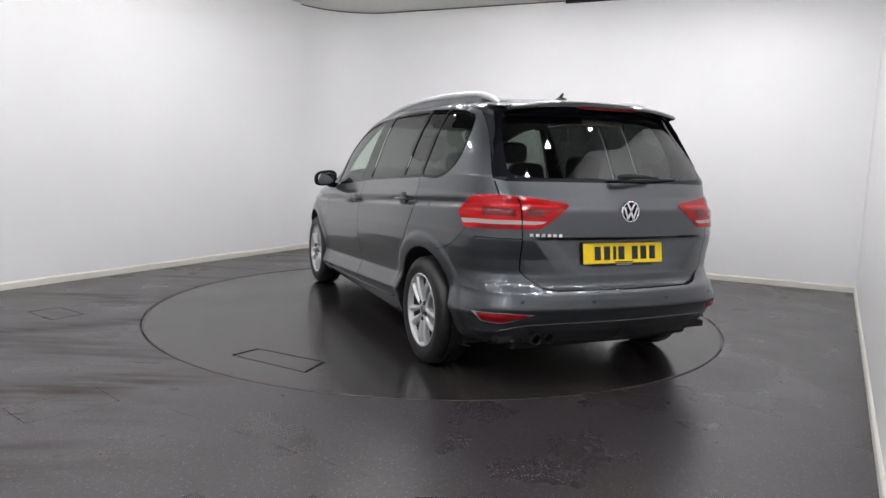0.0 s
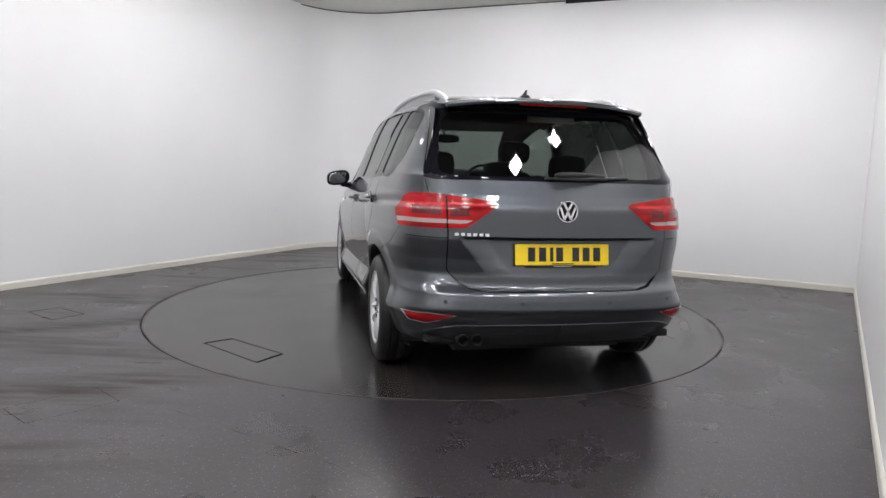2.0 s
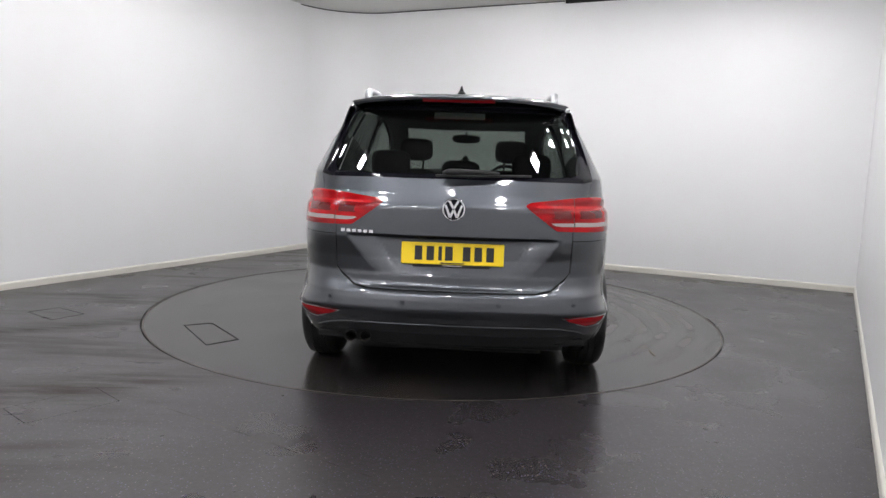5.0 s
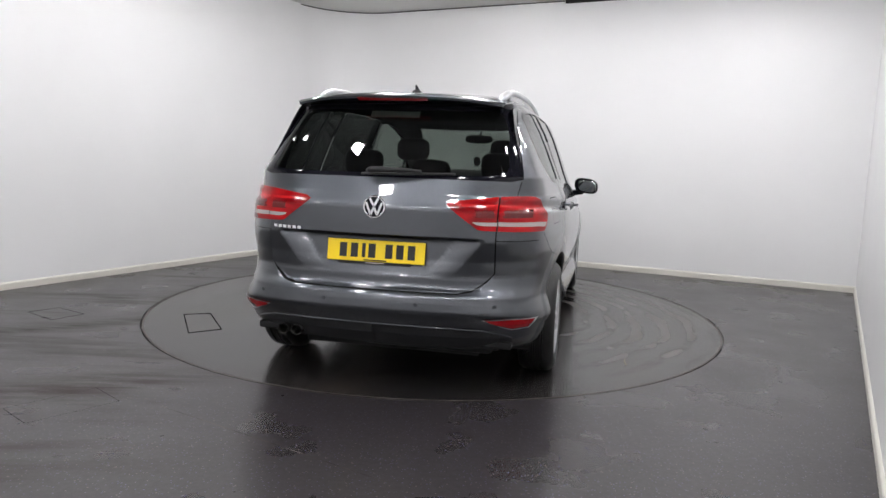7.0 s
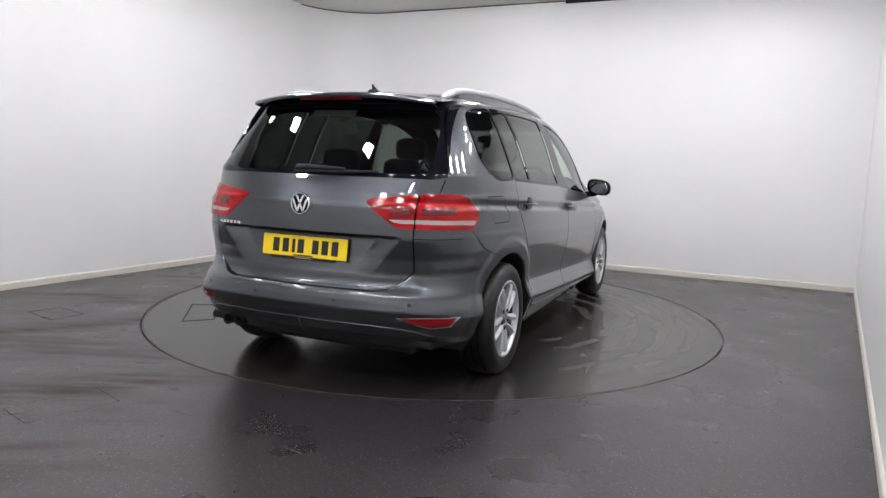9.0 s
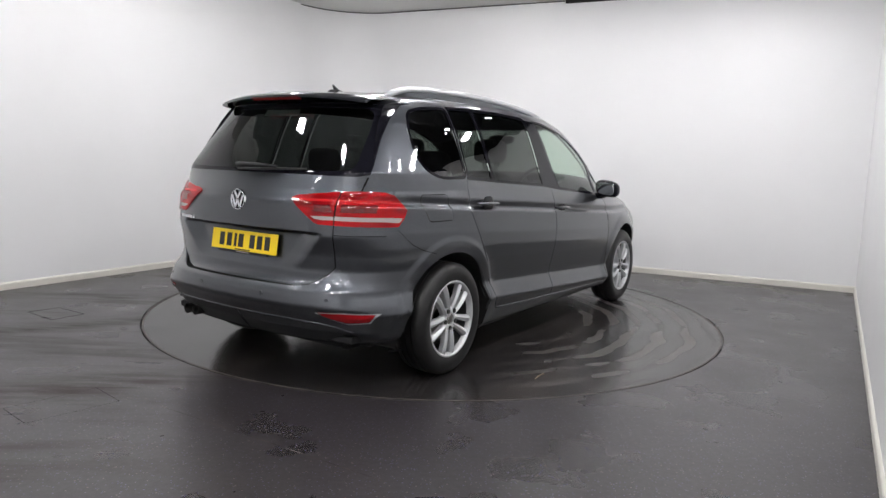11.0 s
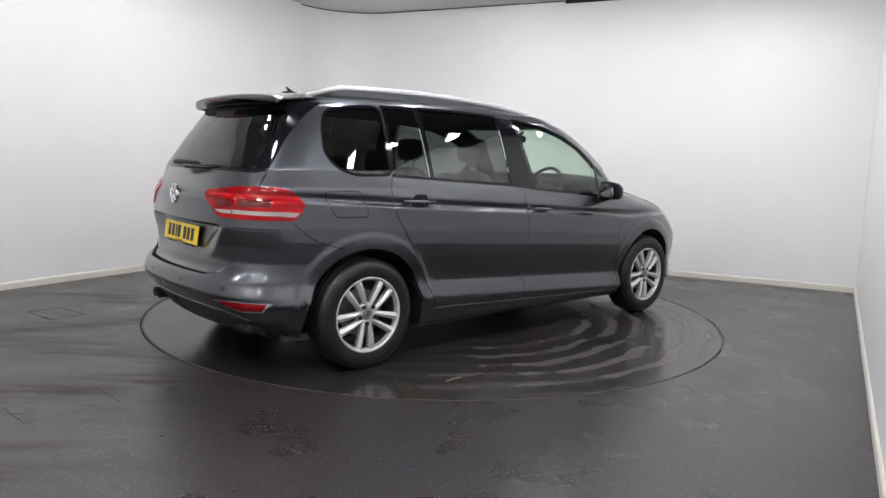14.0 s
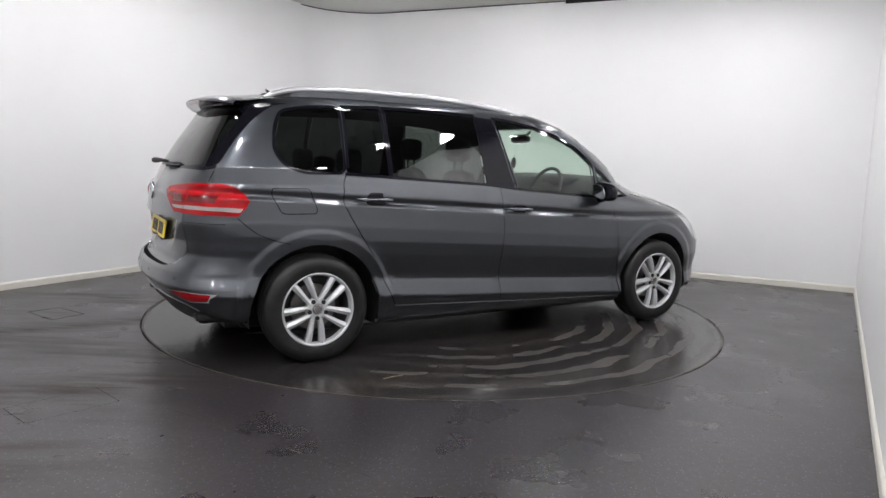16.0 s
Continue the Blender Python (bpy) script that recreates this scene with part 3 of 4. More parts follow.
# one triangulation of the half skin in (u, z) that follows every outline
SC = 6.1
grid_u = np.concatenate([np.linspace(0, .27, 64), np.linspace(.275, .72, 72), np.linspace(.73, 1, 44)])
grid_z = np.unique(np.concatenate([np.linspace(Z_LO, Z_HI, 110), np.linspace(.86, 1.02, 30), np.linspace(.33, .48, 24)]))
pts2, edges2 = [], []
for poly in [*GLASS.values(), *FRAMES, SCREEN_UV, *SHUTS, *FLAP_RING, LAMP_FRONT, TAIL, WHITE_IN, WHITE_OUT, TAIL_SPLIT, REFLECT, REFLECT_TRIM, SCOOP, LIP, *ARCHES, *[arch_outline(ax, r) for ax in (AXLE_R, AXLE_F) for r in (.41, .43, .445, .46, .475, .49)]]:
    q = [(max(u, 0.0), z) for u, z in poly]
    k0 = len(pts2)
    pts2 += [Vector((u * SC, z)) for u, z in q]
    edges2 += [(k0 + i, k0 + (i + 1) % len(q)) for i in range(len(q))]
pts2 += [Vector((u * SC, z)) for u in grid_u for z in grid_z]
from mathutils.geometry import delaunay_2d_cdt
cv, ce, cf, _, _, _ = delaunay_2d_cdt(pts2, edges2, [], 0, 1e-5)
UV = np.array([(v.x / SC, v.y) for v in cv])
TRI = np.array([f for f in cf if len(f) == 3])
P0 = surf(UV[:, 0], UV[:, 1])


def skin_normals(uv):
    e, g = .0035, .0035
    a = surf(np.clip(uv[:, 0] + e, 0, 1), uv[:, 1]) - surf(np.clip(uv[:, 0] - e, 0, 1), uv[:, 1])
    b = surf(uv[:, 0], np.clip(uv[:, 1] + g, Z_LO, Z_HI)) - surf(uv[:, 0], np.clip(uv[:, 1] - g, Z_LO, Z_HI))
    n = np.cross(a, b)
    return -n / np.maximum(np.linalg.norm(n, axis=1), 1e-12)[:, None]


N0 = skin_normals(UV)
if np.sum(N0[:, 1] * (np.abs(P0[:, 0]) < .8)) < 0:
    N0 = -N0
N0[UV[:, 0] < .001, 1] = 0
N0[UV[:, 0] > .999, 1] = 0
CEN = UV[TRI].mean(1)
CP = surf(CEN[:, 0], CEN[:, 1])
cx_, cy_, cz_ = CP.T
ar = np.abs(np.cross(UV[TRI[:, 1]] - UV[TRI[:, 0]], UV[TRI[:, 2]] - UV[TRI[:, 0]]))
REG = np.full(len(TRI), "rear_quarter", dtype=object)
gap_x = lambda line, z: np.interp(z, [p[1] for p in line][::-1], [p[0] for p in line][::-1])
d_rear, d_mid, d_front = gap_x(SHUT_REAR + SHUT_SILL[:3], cz_), gap_x(SHUT_MID, cz_), gap_x(SHUT_FRONT, cz_)
above = cz_ > np.interp(cx_, [p[0] for p in BELT], [p[1] for p in BELT])
REG[(cx_ > d_rear) & (cz_ < 1.16)] = "rear_door"
REG[(cx_ > d_mid) & (cz_ < 1.16)] = "front_door"
sill_z = np.interp(cx_, [p[0] for p in SHUT_SILL[2:]], [p[1] for p in SHUT_SILL[2:]])
REG[(cz_ < sill_z) & (cx_ > -1.1) & (cx_ < 1.1)] = "sill"
REG[(cx_ > d_front) & (cz_ < .995)] = "front_wing"
REG[(cx_ > 1.0) & (cz_ < sill_z) & (cx_ < 1.05)] = "sill"
REG[(cx_ > 1.05) & (cz_ > np.interp(cx_, [p[0] for p in BONNET], [p[1] for p in BONNET])) & (cz_ < 1.02)] = "bonnet"
REG[(cx_ > 1.86) & (cz_ < .74)] = "front_bumper"
REG[(cz_ > 1.0) & (cx_ > 1.0) & (cy_ < .70 - .35 * (cz_ - 1.0))] = "windscreen"
REG[(cz_ > 1.02) & (cz_ < 1.52) & (cy_ < np.interp(cz_, [1.0, 1.5], [.70, .52])) & (cx_ > .3)] = "windscreen"
REG[(cz_ > 1.512) & (cz_ <= 1.62)] = "roof"
joint_z = np.interp(cx_, [p[0] for p in JOINT], [p[1] for p in JOINT])
REG[(cx_ < -1.40) & (cz_ < np.minimum(joint_z, .828))] = "rear_bumper"
gate_y = np.interp(cz_, [.566, .578, .622, .66, 1.045, 1.048, 1.12, 1.6], [.43, .5, .568, .604, .607, .69, .706, .706])
REG[(cx_ < -1.8) & (cy_ < gate_y) & (cz_ > .566) & (cz_ < 1.13)] = "tailgate"
REG[(cx_ < -1.75) & (cz_ < np.interp(cy_, LIP_Y, LIP_Z))] = "bumper_skirt"
for name, polys in (("screen_border", [SCREEN_UV]), ("window_frame", FRAMES)):
    for p in polys:
        REG[inside(p, CEN)] = name
for name, p in GLASS.items():
    REG[inside(p, CEN) & ((cx_ < -1.5) if name == "clear" else True)] = name
for p in SHUTS:
    REG[inside(p, CEN) & np.isin(REG, ["rear_quarter", "rear_door", "front_door", "front_wing", "rear_bumper", "tailgate", "bonnet", "sill", "front_bumper"])] = "gap"
tail = inside(TAIL, CEN)
GAP_ID = np.full(len(TRI), -1)
for i, p in enumerate(SHUTS + [TAIL_SPLIT]):
    GAP_ID[inside(p, CEN)] = i
REG[tail] = np.where(cy_[tail] < .609, "tail_lamp_inner", "tail_lamp_outer")
REG[tail & inside(TAIL_SPLIT, CEN)] = "gap"
REG[inside(WHITE_IN, CEN)] = "white_inner"
REG[inside(WHITE_OUT, CEN)] = "white_outer"
REG[inside(REFLECT_TRIM, CEN)] = "reflector_trim"
REG[inside(REFLECT, CEN)] = "reflector"
REG[inside(LAMP_FRONT, CEN)] = "headlamp"
flap_in, flap_ring = inside(FLAP_RING[1], CEN), inside(FLAP_RING[0], CEN)
for p in ARCHES:
    REG[inside(p, CEN)] = "none"
REG[(cx_ < -1.72) & (cz_ < np.interp(cy_, [0, .45, .60, .80], [.2595, .2595, .2595, .2595]))] = "none"
REG[ar < 1e-9] = "none"

car = tagged(new("car"), "dark grey metallic seven-seat family car with silver roof rails", "car")


def skin(name, pick, mat, sides=(1, -1), lift=0.0, label="", parent=None, thick=0.0):
    """A panel of the skin: the picked triangles, on one or both sides, lifted along the normal; thick adds an edge turned inwards."""
    f = TRI[pick]
    used, inv = np.unique(f, return_inverse=True)
    inv = inv.reshape(-1, 3)
    verts, faces, norms = [], [], []
    for s in sides:
        m = np.array([1, s, 1])
        p = (P0[used] + N0[used] * lift) * m
        t = inv + len(verts)
        a = p[inv[:, 1]] - p[inv[:, 0]]
        flip = np.sum(np.cross(a, p[inv[:, 2]] - p[inv[:, 0]]) * (N0[used] * m)[inv[:, 0]], axis=1) < 0
        t[flip] = t[flip][:, ::-1]
        base = len(verts)
        verts += p.tolist()
        norms += (N0[used] * m).tolist()
        faces += t.tolist()
        if thick:
            e = {}
            for q in t.tolist():
                for i in range(3):
                    a_, b_ = q[i], q[(i + 1) % 3]
                    if (b_, a_) in e:
                        del e[(b_, a_)]
                    else:
                        e[(a_, b_)] = 1
            low = {}
            for a_, b_ in e:
                for v in (a_, b_):
                    if v not in low:
                        low[v] = len(verts)
                        k = v - base
                        verts.append(((P0[used[k]] + N0[used[k]] * (lift - thick)) * m).tolist())
                        norms.append(norms[v])
                faces.append([b_, a_, low[a_], low[b_]])
    me = bpy.data.meshes.new(name)
    me.from_pydata(verts, [], faces)
    me.materials.append(mat)
    for pl in me.polygons:
        pl.use_smooth = True
    me.normals_split_custom_set_from_vertices(norms)
    ob = new(name, me)
    ob.parent = parent or car
    if label:
        ob["label"] = label
    return ob


# ---- car materials ----
def pane(name, tint):
    """Thin tinted pane: straight-through tint with a clear mirror gloss."""
    m = bpy.data.materials.new(name)
    m.use_nodes = True
    nt = m.node_tree
    nt.nodes.remove(nt.nodes["Principled BSDF"])
    tr = nt.nodes.new("ShaderNodeBsdfTransparent")
    tr.inputs[0].default_value = (*tint, 1)
    gl = nt.nodes.new("ShaderNodeBsdfGlossy")
    gl.inputs["Roughness"].default_value = 0.0
    lw_ = nt.nodes.new("ShaderNodeLayerWeight")
    lw_.inputs[0].default_value = 0.5
    pw = nt.nodes.new("ShaderNodeMath")
    pw.operation = "POWER"
    pw.inputs[1].default_value = 5.0
    nt.links.new(lw_.outputs["Facing"], pw.inputs[0])
    fr = nt.nodes.new("ShaderNodeMath")
    fr.operation = "MULTIPLY_ADD"
    fr.inputs[1].default_value = 0.93
    fr.inputs[2].default_value = 0.07
    nt.links.new(pw.outputs[0], fr.inputs[0])
    mx = nt.nodes.new("ShaderNodeMixShader")
    nt.links.new(fr.outputs[0], mx.inputs[0])
    nt.links.new(tr.outputs[0], mx.inputs[1])
    nt.links.new(gl.outputs[0], mx.inputs[2])
    nt.links.new(mx.outputs[0], nt.nodes["Material Output"].inputs[0])
    return m


M_PRIVACY = pane("dark_privacy_glass", (0.115, 0.126, 0.120))
M_SCREEN = pane("dark_screen_glass", (0.18, 0.195, 0.187))
M_CLEAR = pane("green_tinted_glass", (0.78, 0.89, 0.81))
M_BLACK = material("black_gloss", (0.006, 0.006, 0.009), 0.05, Specular_IOR_Level=0.2)
M_LAMP = material("red_lamp_plastic", (0.46, 0.010, 0.012), 0.14, Coat_Weight=0.2, Coat_Roughness=0.03, Specular_IOR_Level=0.2)
lw = object_coords(M_LAMP, (1, 1.2, 5))
ln = add(M_LAMP, "ShaderNodeTexNoise", [("Vector", lw, 0)], Scale=4.0, Detail=1.5)
feed(M_LAMP, "Base Color", ramp(M_LAMP, ln, 0, [(0.32, (0.17, 0.001, 0.003)), (0.68, (0.42, 0.004, 0.007))]))
M_BOWL = material("dark_red_lamp_bowl", (0.11, 0.001, 0.002), 0.10, Coat_Weight=0.3, Coat_Roughness=0.03)
M_GUIDE = material("bright_red_light_guide", (0.46, 0.006, 0.009), 0.16)
M_LENS = material("clear_white_lens", (0.36, 0.31, 0.30), 0.12, Coat_Weight=0.5)
M_REFLEX = material("red_reflector", (0.34, 0.006, 0.01), 0.12)
M_CHROME = material("chrome", (0.75, 0.76, 0.78), 0.12, 1.0)
M_SILVER = material("satin_silver", (0.55, 0.56, 0.58), 0.42, 0.8)
M_ALLOY = material("silver_alloy", (0.60, 0.61, 0.62), 0.4, 0.6)
aw = object_coords(M_ALLOY)
an = add(M_ALLOY, "ShaderNodeTexNoise", [("Vector", aw, 0)], Scale=14.0, Detail=5.0)
feed(M_ALLOY, "Roughness", ramp(M_ALLOY, an, 0, [(0.35, grey(0.34)), (0.7, grey(0.50))]))
M_ALLOY_IN = material("dark_wheel_inside", (0.06, 0.06, 0.062), 0.5, 0.5)
M_TYRE = material("tyre_rubber", (0.016, 0.016, 0.017), 0.42, Specular_IOR_Level=0.4)
tw = object_coords(M_TYRE)
tn = add(M_TYRE, "ShaderNodeTexNoise", [("Vector", tw, 0)], Scale=18.0, Detail=6.0)
feed(M_TYRE, "Base Color", ramp(M_TYRE, tn, 0, [(0.35, grey(0.006)), (0.75, grey(0.015))]))
bumped(M_TYRE, tn, 0, 0.2)
M_DISC = material("brake_disc_steel", (0.25, 0.24, 0.23), 0.38, 0.9)
M_PIPE = material("sooty_steel", (0.014, 0.013, 0.012), 0.65, 0.4)
M_YELLOW = material("yellow_plate", (0.86, 0.62, 0.010), 0.32)
M_INK = material("black_print", (0.010, 0.010, 0.010), 0.5)
M_CLOTH = material("charcoal_seat_cloth", (0.030, 0.030, 0.032), 0.85)
cw = object_coords(M_CLOTH)
cn = add(M_CLOTH, "ShaderNodeTexNoise", [("Vector", cw, 0)], Scale=160.0, Detail=3.0)
bumped(M_CLOTH, cn, 0, 0.4)
M_TRIMDARK = material("dark_interior_trim", (0.022, 0.022, 0.024), 0.65)
M_LINER = material("grey_headliner", (0.30, 0.30, 0.29), 0.9)
M_MIRROR = material("mirror_glass", (0.85, 0.87, 0.88), 0.01, 1.0)
M_PAPER = material("pale_sticker", (0.50, 0.52, 0.50), 0.6)
M_HEAD = material("headlamp_lens", (0.50, 0.52, 0.55), 0.08, 0.3, Coat_Weight=1.0)

# ---- the car's skin, panel by panel ----
inner_lamp = inside(grow_uv(TAIL, .86), CEN)
BOWL = inner_lamp & (cz_ > .942) & (cz_ < .978) & ((np.abs(cy_ - .70) < .065) | (np.abs(cy_ - .545) < .045))
GUIDE = inner_lamp & (cz_ > .990) & (cz_ < 1.003)
def has(*names):
    return np.isin(REG, names)


flap_all = flap_in & has("rear_quarter")
ring_all = flap_ring & ~flap_in & has("rear_quarter")
skin("tailgate", has("tailgate"), M_PAINT, thick=.012)
skin("rear_bumper", has("rear_bumper"), M_PAINT, thick=.012)
skin("bumper_skirt", has("bumper_skirt"), M_SKIRT, lift=-.006, label="black plastic lower bumper edge", thick=-.006)
pts = []
for k in range(61):
    y = -.70 + 1.40 * k / 60
    z = float(np.interp(abs(y), LIP_Y, LIP_Z))
    u, _ = on_rear(abs(y), z)
    p = surf(u, z)
    pts.append((p[0] - .001, y, z))
lip_line = pts
skin("roof", has("roof"), M_PAINT)
skin("bonnet", has("bonnet"), M_PAINT)
skin("front_bumper", has("front_bumper"), M_PAINT)
skin("windscreen", has("windscreen"), M_CLEAR, label="green-tinted windscreen")
for i in range(len(SHUTS) + 1):
    pick_ = has("gap") & (GAP_ID == i)
    if pick_.any():
        for s in (1, -1):
            skin("shut_line", pick_, M_GAP, (s,), -.008)
screen = skin("rear_window", has("clear"), M_SCREEN, lift=-.001, label="dark tinted rear window")
skin("rear_window_border", has("screen_border"), M_BLACK, label="gloss black printed border")
for s in (1, -1):
    side = (s,)
    skin("rear_quarter_panel", has("rear_quarter") & ~(ring_all | flap_all) if s < 0 else has("rear_quarter"), M_PAINT, side, thick=.012)
    door = skin("rear_door", has("rear_door"), M_PAINT, side, thick=.012)
    skin("window_pane", has("rear_pane"), M_PRIVACY, side, -.005, "dark privacy glass", door)
    skin("fixed_pane", has("fixed"), M_PRIVACY, side, -.005, "dark privacy glass", door)
    door = skin("front_door", has("front_door"), M_PAINT, side, thick=.012)
    skin("window_pane", has("front_pane"), M_CLEAR, side, -.005, "green-tinted glass", door)
    skin("corner_pane", has("nose_pane"), M_CLEAR, side, -.005, "green-tinted glass", door)
    skin("quarter_window", has("quarter"), M_PRIVACY, side, -.004, "dark privacy glass")
    skin("window_frame", has("window_frame"), M_BLACK, side, .001, "gloss black window surround")
    skin("front_wing", has("front_wing"), M_PAINT, side)
    skin("sill", has("sill"), M_PAINT, side)
    skin("headlamp", has("headlamp"), M_HEAD, side, .002, "clear headlamp")
    lamp = skin("tail_lamp", has("tail_lamp_outer"), M_LAMP, side, .007, "red tail lamp with clear strip", thick=.012)
    skin("clear_strip", has("white_outer"), M_LENS, side, .0075, "", lamp)
    skin("lamp_bowl", has("tail_lamp_outer") & BOWL, M_BOWL, side, .0078, "dark red reflector bowl", lamp)
    skin("light_guide", has("tail_lamp_outer") & GUIDE, M_GUIDE, side, .0078, "bright red light guide", lamp)
    lamp = skin("gate_lamp", has("tail_lamp_inner"), M_LAMP, side, .007, "red tail lamp with clear strip", thick=.012)
    skin("clear_strip", has("white_inner"), M_LENS, side, .0075, "", lamp)
    skin("lamp_bowl", has("tail_lamp_inner") & BOWL, M_BOWL, side, .0078, "dark red reflector bowl", lamp)
    skin("light_guide", has("tail_lamp_inner") & GUIDE, M_GUIDE, side, .0078, "bright red light guide", lamp)
    refl = skin("bumper_reflector", has("reflector"), M_REFLEX, side, .003, "red reflector in a silver surround", thick=.006)
    skin("surround", has("reflector_trim"), M_SILVER, side, .006, "", refl)
skin("fuel_flap", flap_all, M_PAINT, (-1,), .0008)
skin("fuel_flap_joint", ring_all, M_GAP, (-1,), -.004)
# lining behind the panels
lining = ~has("none", "clear", "quarter", "fixed", "rear_pane", "front_pane", "nose_pane", "windscreen", "screen_border", "window_frame")
skin("interior_lining", lining & (cz_ > .34) & ~((cx_ > 1.0) & (cz_ < 1.0)), M_TRIMDARK, lift=-.035)


def tube(bm, pts, r, n=10, flat=1.0, cap=True):
    """Sweeps a round (or flattened) section along points; r: a radius or one for each point."""
    rings = []
    k = len(pts)
    for i, p in enumerate(pts):
        d = (pts[min(i + 1, k - 1)] - pts[max(i - 1, 0)]).normalized()
        a = d.cross(Vector((0, 0, 1)))
        a = a.normalized() if a.length > 1e-4 else Vector((1, 0, 0))
        b = a.cross(d)
        rr = r[i] if isinstance(r, (list, tuple)) else r
        rings.append([bm.verts.new(p + (a * math.cos(t) + b * math.sin(t) * flat) * rr) for t in [2 * math.pi * j / n for j in range(n)]])
    for A, B in zip(rings, rings[1:]):
        for j in range(n):
            bm.faces.new((A[j], A[(j + 1) % n], B[(j + 1) % n], B[j]))
    if cap:
        bm.faces.new(rings[0][::-1])
        bm.faces.new(rings[-1])
    return bm


def blob(center, size, power=2.6, seg=24, rings=14):
    """A rounded cushion: a superellipsoid."""
    bm = bmesh.new()
    bmesh.ops.create_uvsphere(bm, u_segments=seg, v_segments=rings, radius=1)
    for v in bm.verts:
        c = [math.copysign(abs(q) ** (2 / power), q) for q in v.co]
        v.co = Vector((c[0] * size[0] / 2 + center[0], c[1] * size[1] / 2 + center[1], c[2] * size[2] / 2 + center[2]))
    return bm


def recalc(bm):
    bmesh.ops.recalc_face_normals(bm, faces=bm.faces)
    return bm


bm = tube(bmesh.new(), [Vector(p) for p in lip_line], .005, 8)
part("bumper_lip", bm, M_PAINT, car, "", True)

# roof crown and underside
ring = surf(np.linspace(0, 1, 61), np.full(61, Z_HI - .005))
bm = bmesh.new()
loop = [bm.verts.new(p) for p in ring] + [bm.verts.new((p[0], -p[1], p[2])) for p in ring[-2:0:-1]]
bm.faces.new(loop)
part("roof_crown", recalc(bm), M_PAINT, car)
bm = box_bm(-1.85, -.50, .165, 1.95, .50, .24, .01)
box_bm(-1.78, -.60, .18, -1.28, .60, .26, .02, bm)
box_bm(-2.02, -.60, .225, -1.62, .12, .32, .03, bm)
box_bm(-.96, -.83, .195, .96, .83, .25, .01, bm)
box_bm(-2.05, -.70, .27, -1.80, .70, .31, .01, bm)
box_bm(1.80, -.62, .20, 2.08, .62, .24, .01, bm)
box_bm(-1.75, -.44, .21, -1.55, .10, .30, .02, bm)
part("underbody", bm, M_PLASTIC, car)
for s in (1, -1):
    for ax in (AXLE_R, AXLE_F):
        bm = bmesh.new()
        rows = []
        for k in range(37):
            a = math.radians(-22 + 224 * k / 36)
            x, z = ax + (ARCH_R + .003) * math.cos(a), WHEEL_Z + (ARCH_R + .003) * math.sin(a)
            z = max(z, .2)
            u, _ = on_flank(x, max(z, .2))
            y = float(surf(u, z)[1])
            rows.append([bm.verts.new((x, s * yy, z)) for yy in (y + .001, y - .02, .50)] + [bm.verts.new((ax, s * .50, WHEEL_Z))])
        for A, B in zip(rows, rows[1:]):
            for j in range(3):
                bm.faces.new((A[j], A[j + 1], B[j + 1], B[j]))
        part("wheel_arch_liner", recalc(bm), M_SEAL, car)

# sill trim lines
for s in (1, -1):
    pts = []
    for k in range(30):
        x = -.885 + 1.86 * k / 29
        z = .306 + (.240 - .306) * k / 29 - .004 * math.sin(math.pi * k / 29)
        u, _ = on_flank(x, z)
        p = surf(u, z)
        pts.append(Vector((p[0], s * (p[1] + .002), z)))
    part("sill_trim", tube(bmesh.new(), pts, .0042, 8), M_PAINT, car, "thin grey sill edge", True)

# spoiler over the rear window
bm = bmesh.new()
rows = []
for k in range(41):
    t = -1 + 2 * k / 40
    y = .600 * t
    e = abs(t) ** 2.6
    edge = -1.938 + .03 * t * t + .10 * e
    sec = [(-1.60 + .02 * e, 1.592 - .045 * e), (-1.75 + .02 * e, 1.574 - .050 * e), ((edge - 1.75) / 2 - .02, 1.566 - .046 * e), (edge + .012, 1.550 - .035 * e), (edge, 1.543 - .035 * e),
           (edge + .004, 1.532 - .035 * e), (edge + .035, 1.525 - .035 * e), (edge + .075, 1.514 - .020 * e), (-1.74, 1.505)]
    rows.append([bm.verts.new((x, y * (1 - .012 * i * (abs(t) > .999)), z)) for i, (x, z) in enumerate(sec)])
for A, B in zip(rows, rows[1:]):
    for i in range(len(A) - 1):
        f = bm.faces.new((A[i], B[i], B[i + 1], A[i + 1]))
        f.material_index = 1 if i >= 5 else 0
for R_ in (rows[0], rows[-1]):
    bm.faces.new(R_).material_index = 1
sp = part("spoiler", recalc(bm), [M_PAINT, M_BLACK], car, "grey spoiler with a gloss black underside", True)
sp.data.set_sharp_from_angle(angle=radians(32))
bm = bmesh.new()
for k in range(13):
    y = -.19 + .38 * k / 12
    t = y / .6
    e_ = -1.938 + .03 * t * t + .006
    bm.verts.new((e_ - .004, y, 1.534))
    bm.verts.new((e_ + .028, y, 1.521))
bm.verts.ensure_lookup_table()
for k in range(12):
    bm.faces.new([bm.verts[i] for i in (2 * k, 2 * k + 2, 2 * k + 3, 2 * k + 1)])
part("high_brake_lamp", recalc(bm), M_REFLEX, sp, "red strip brake lamp")
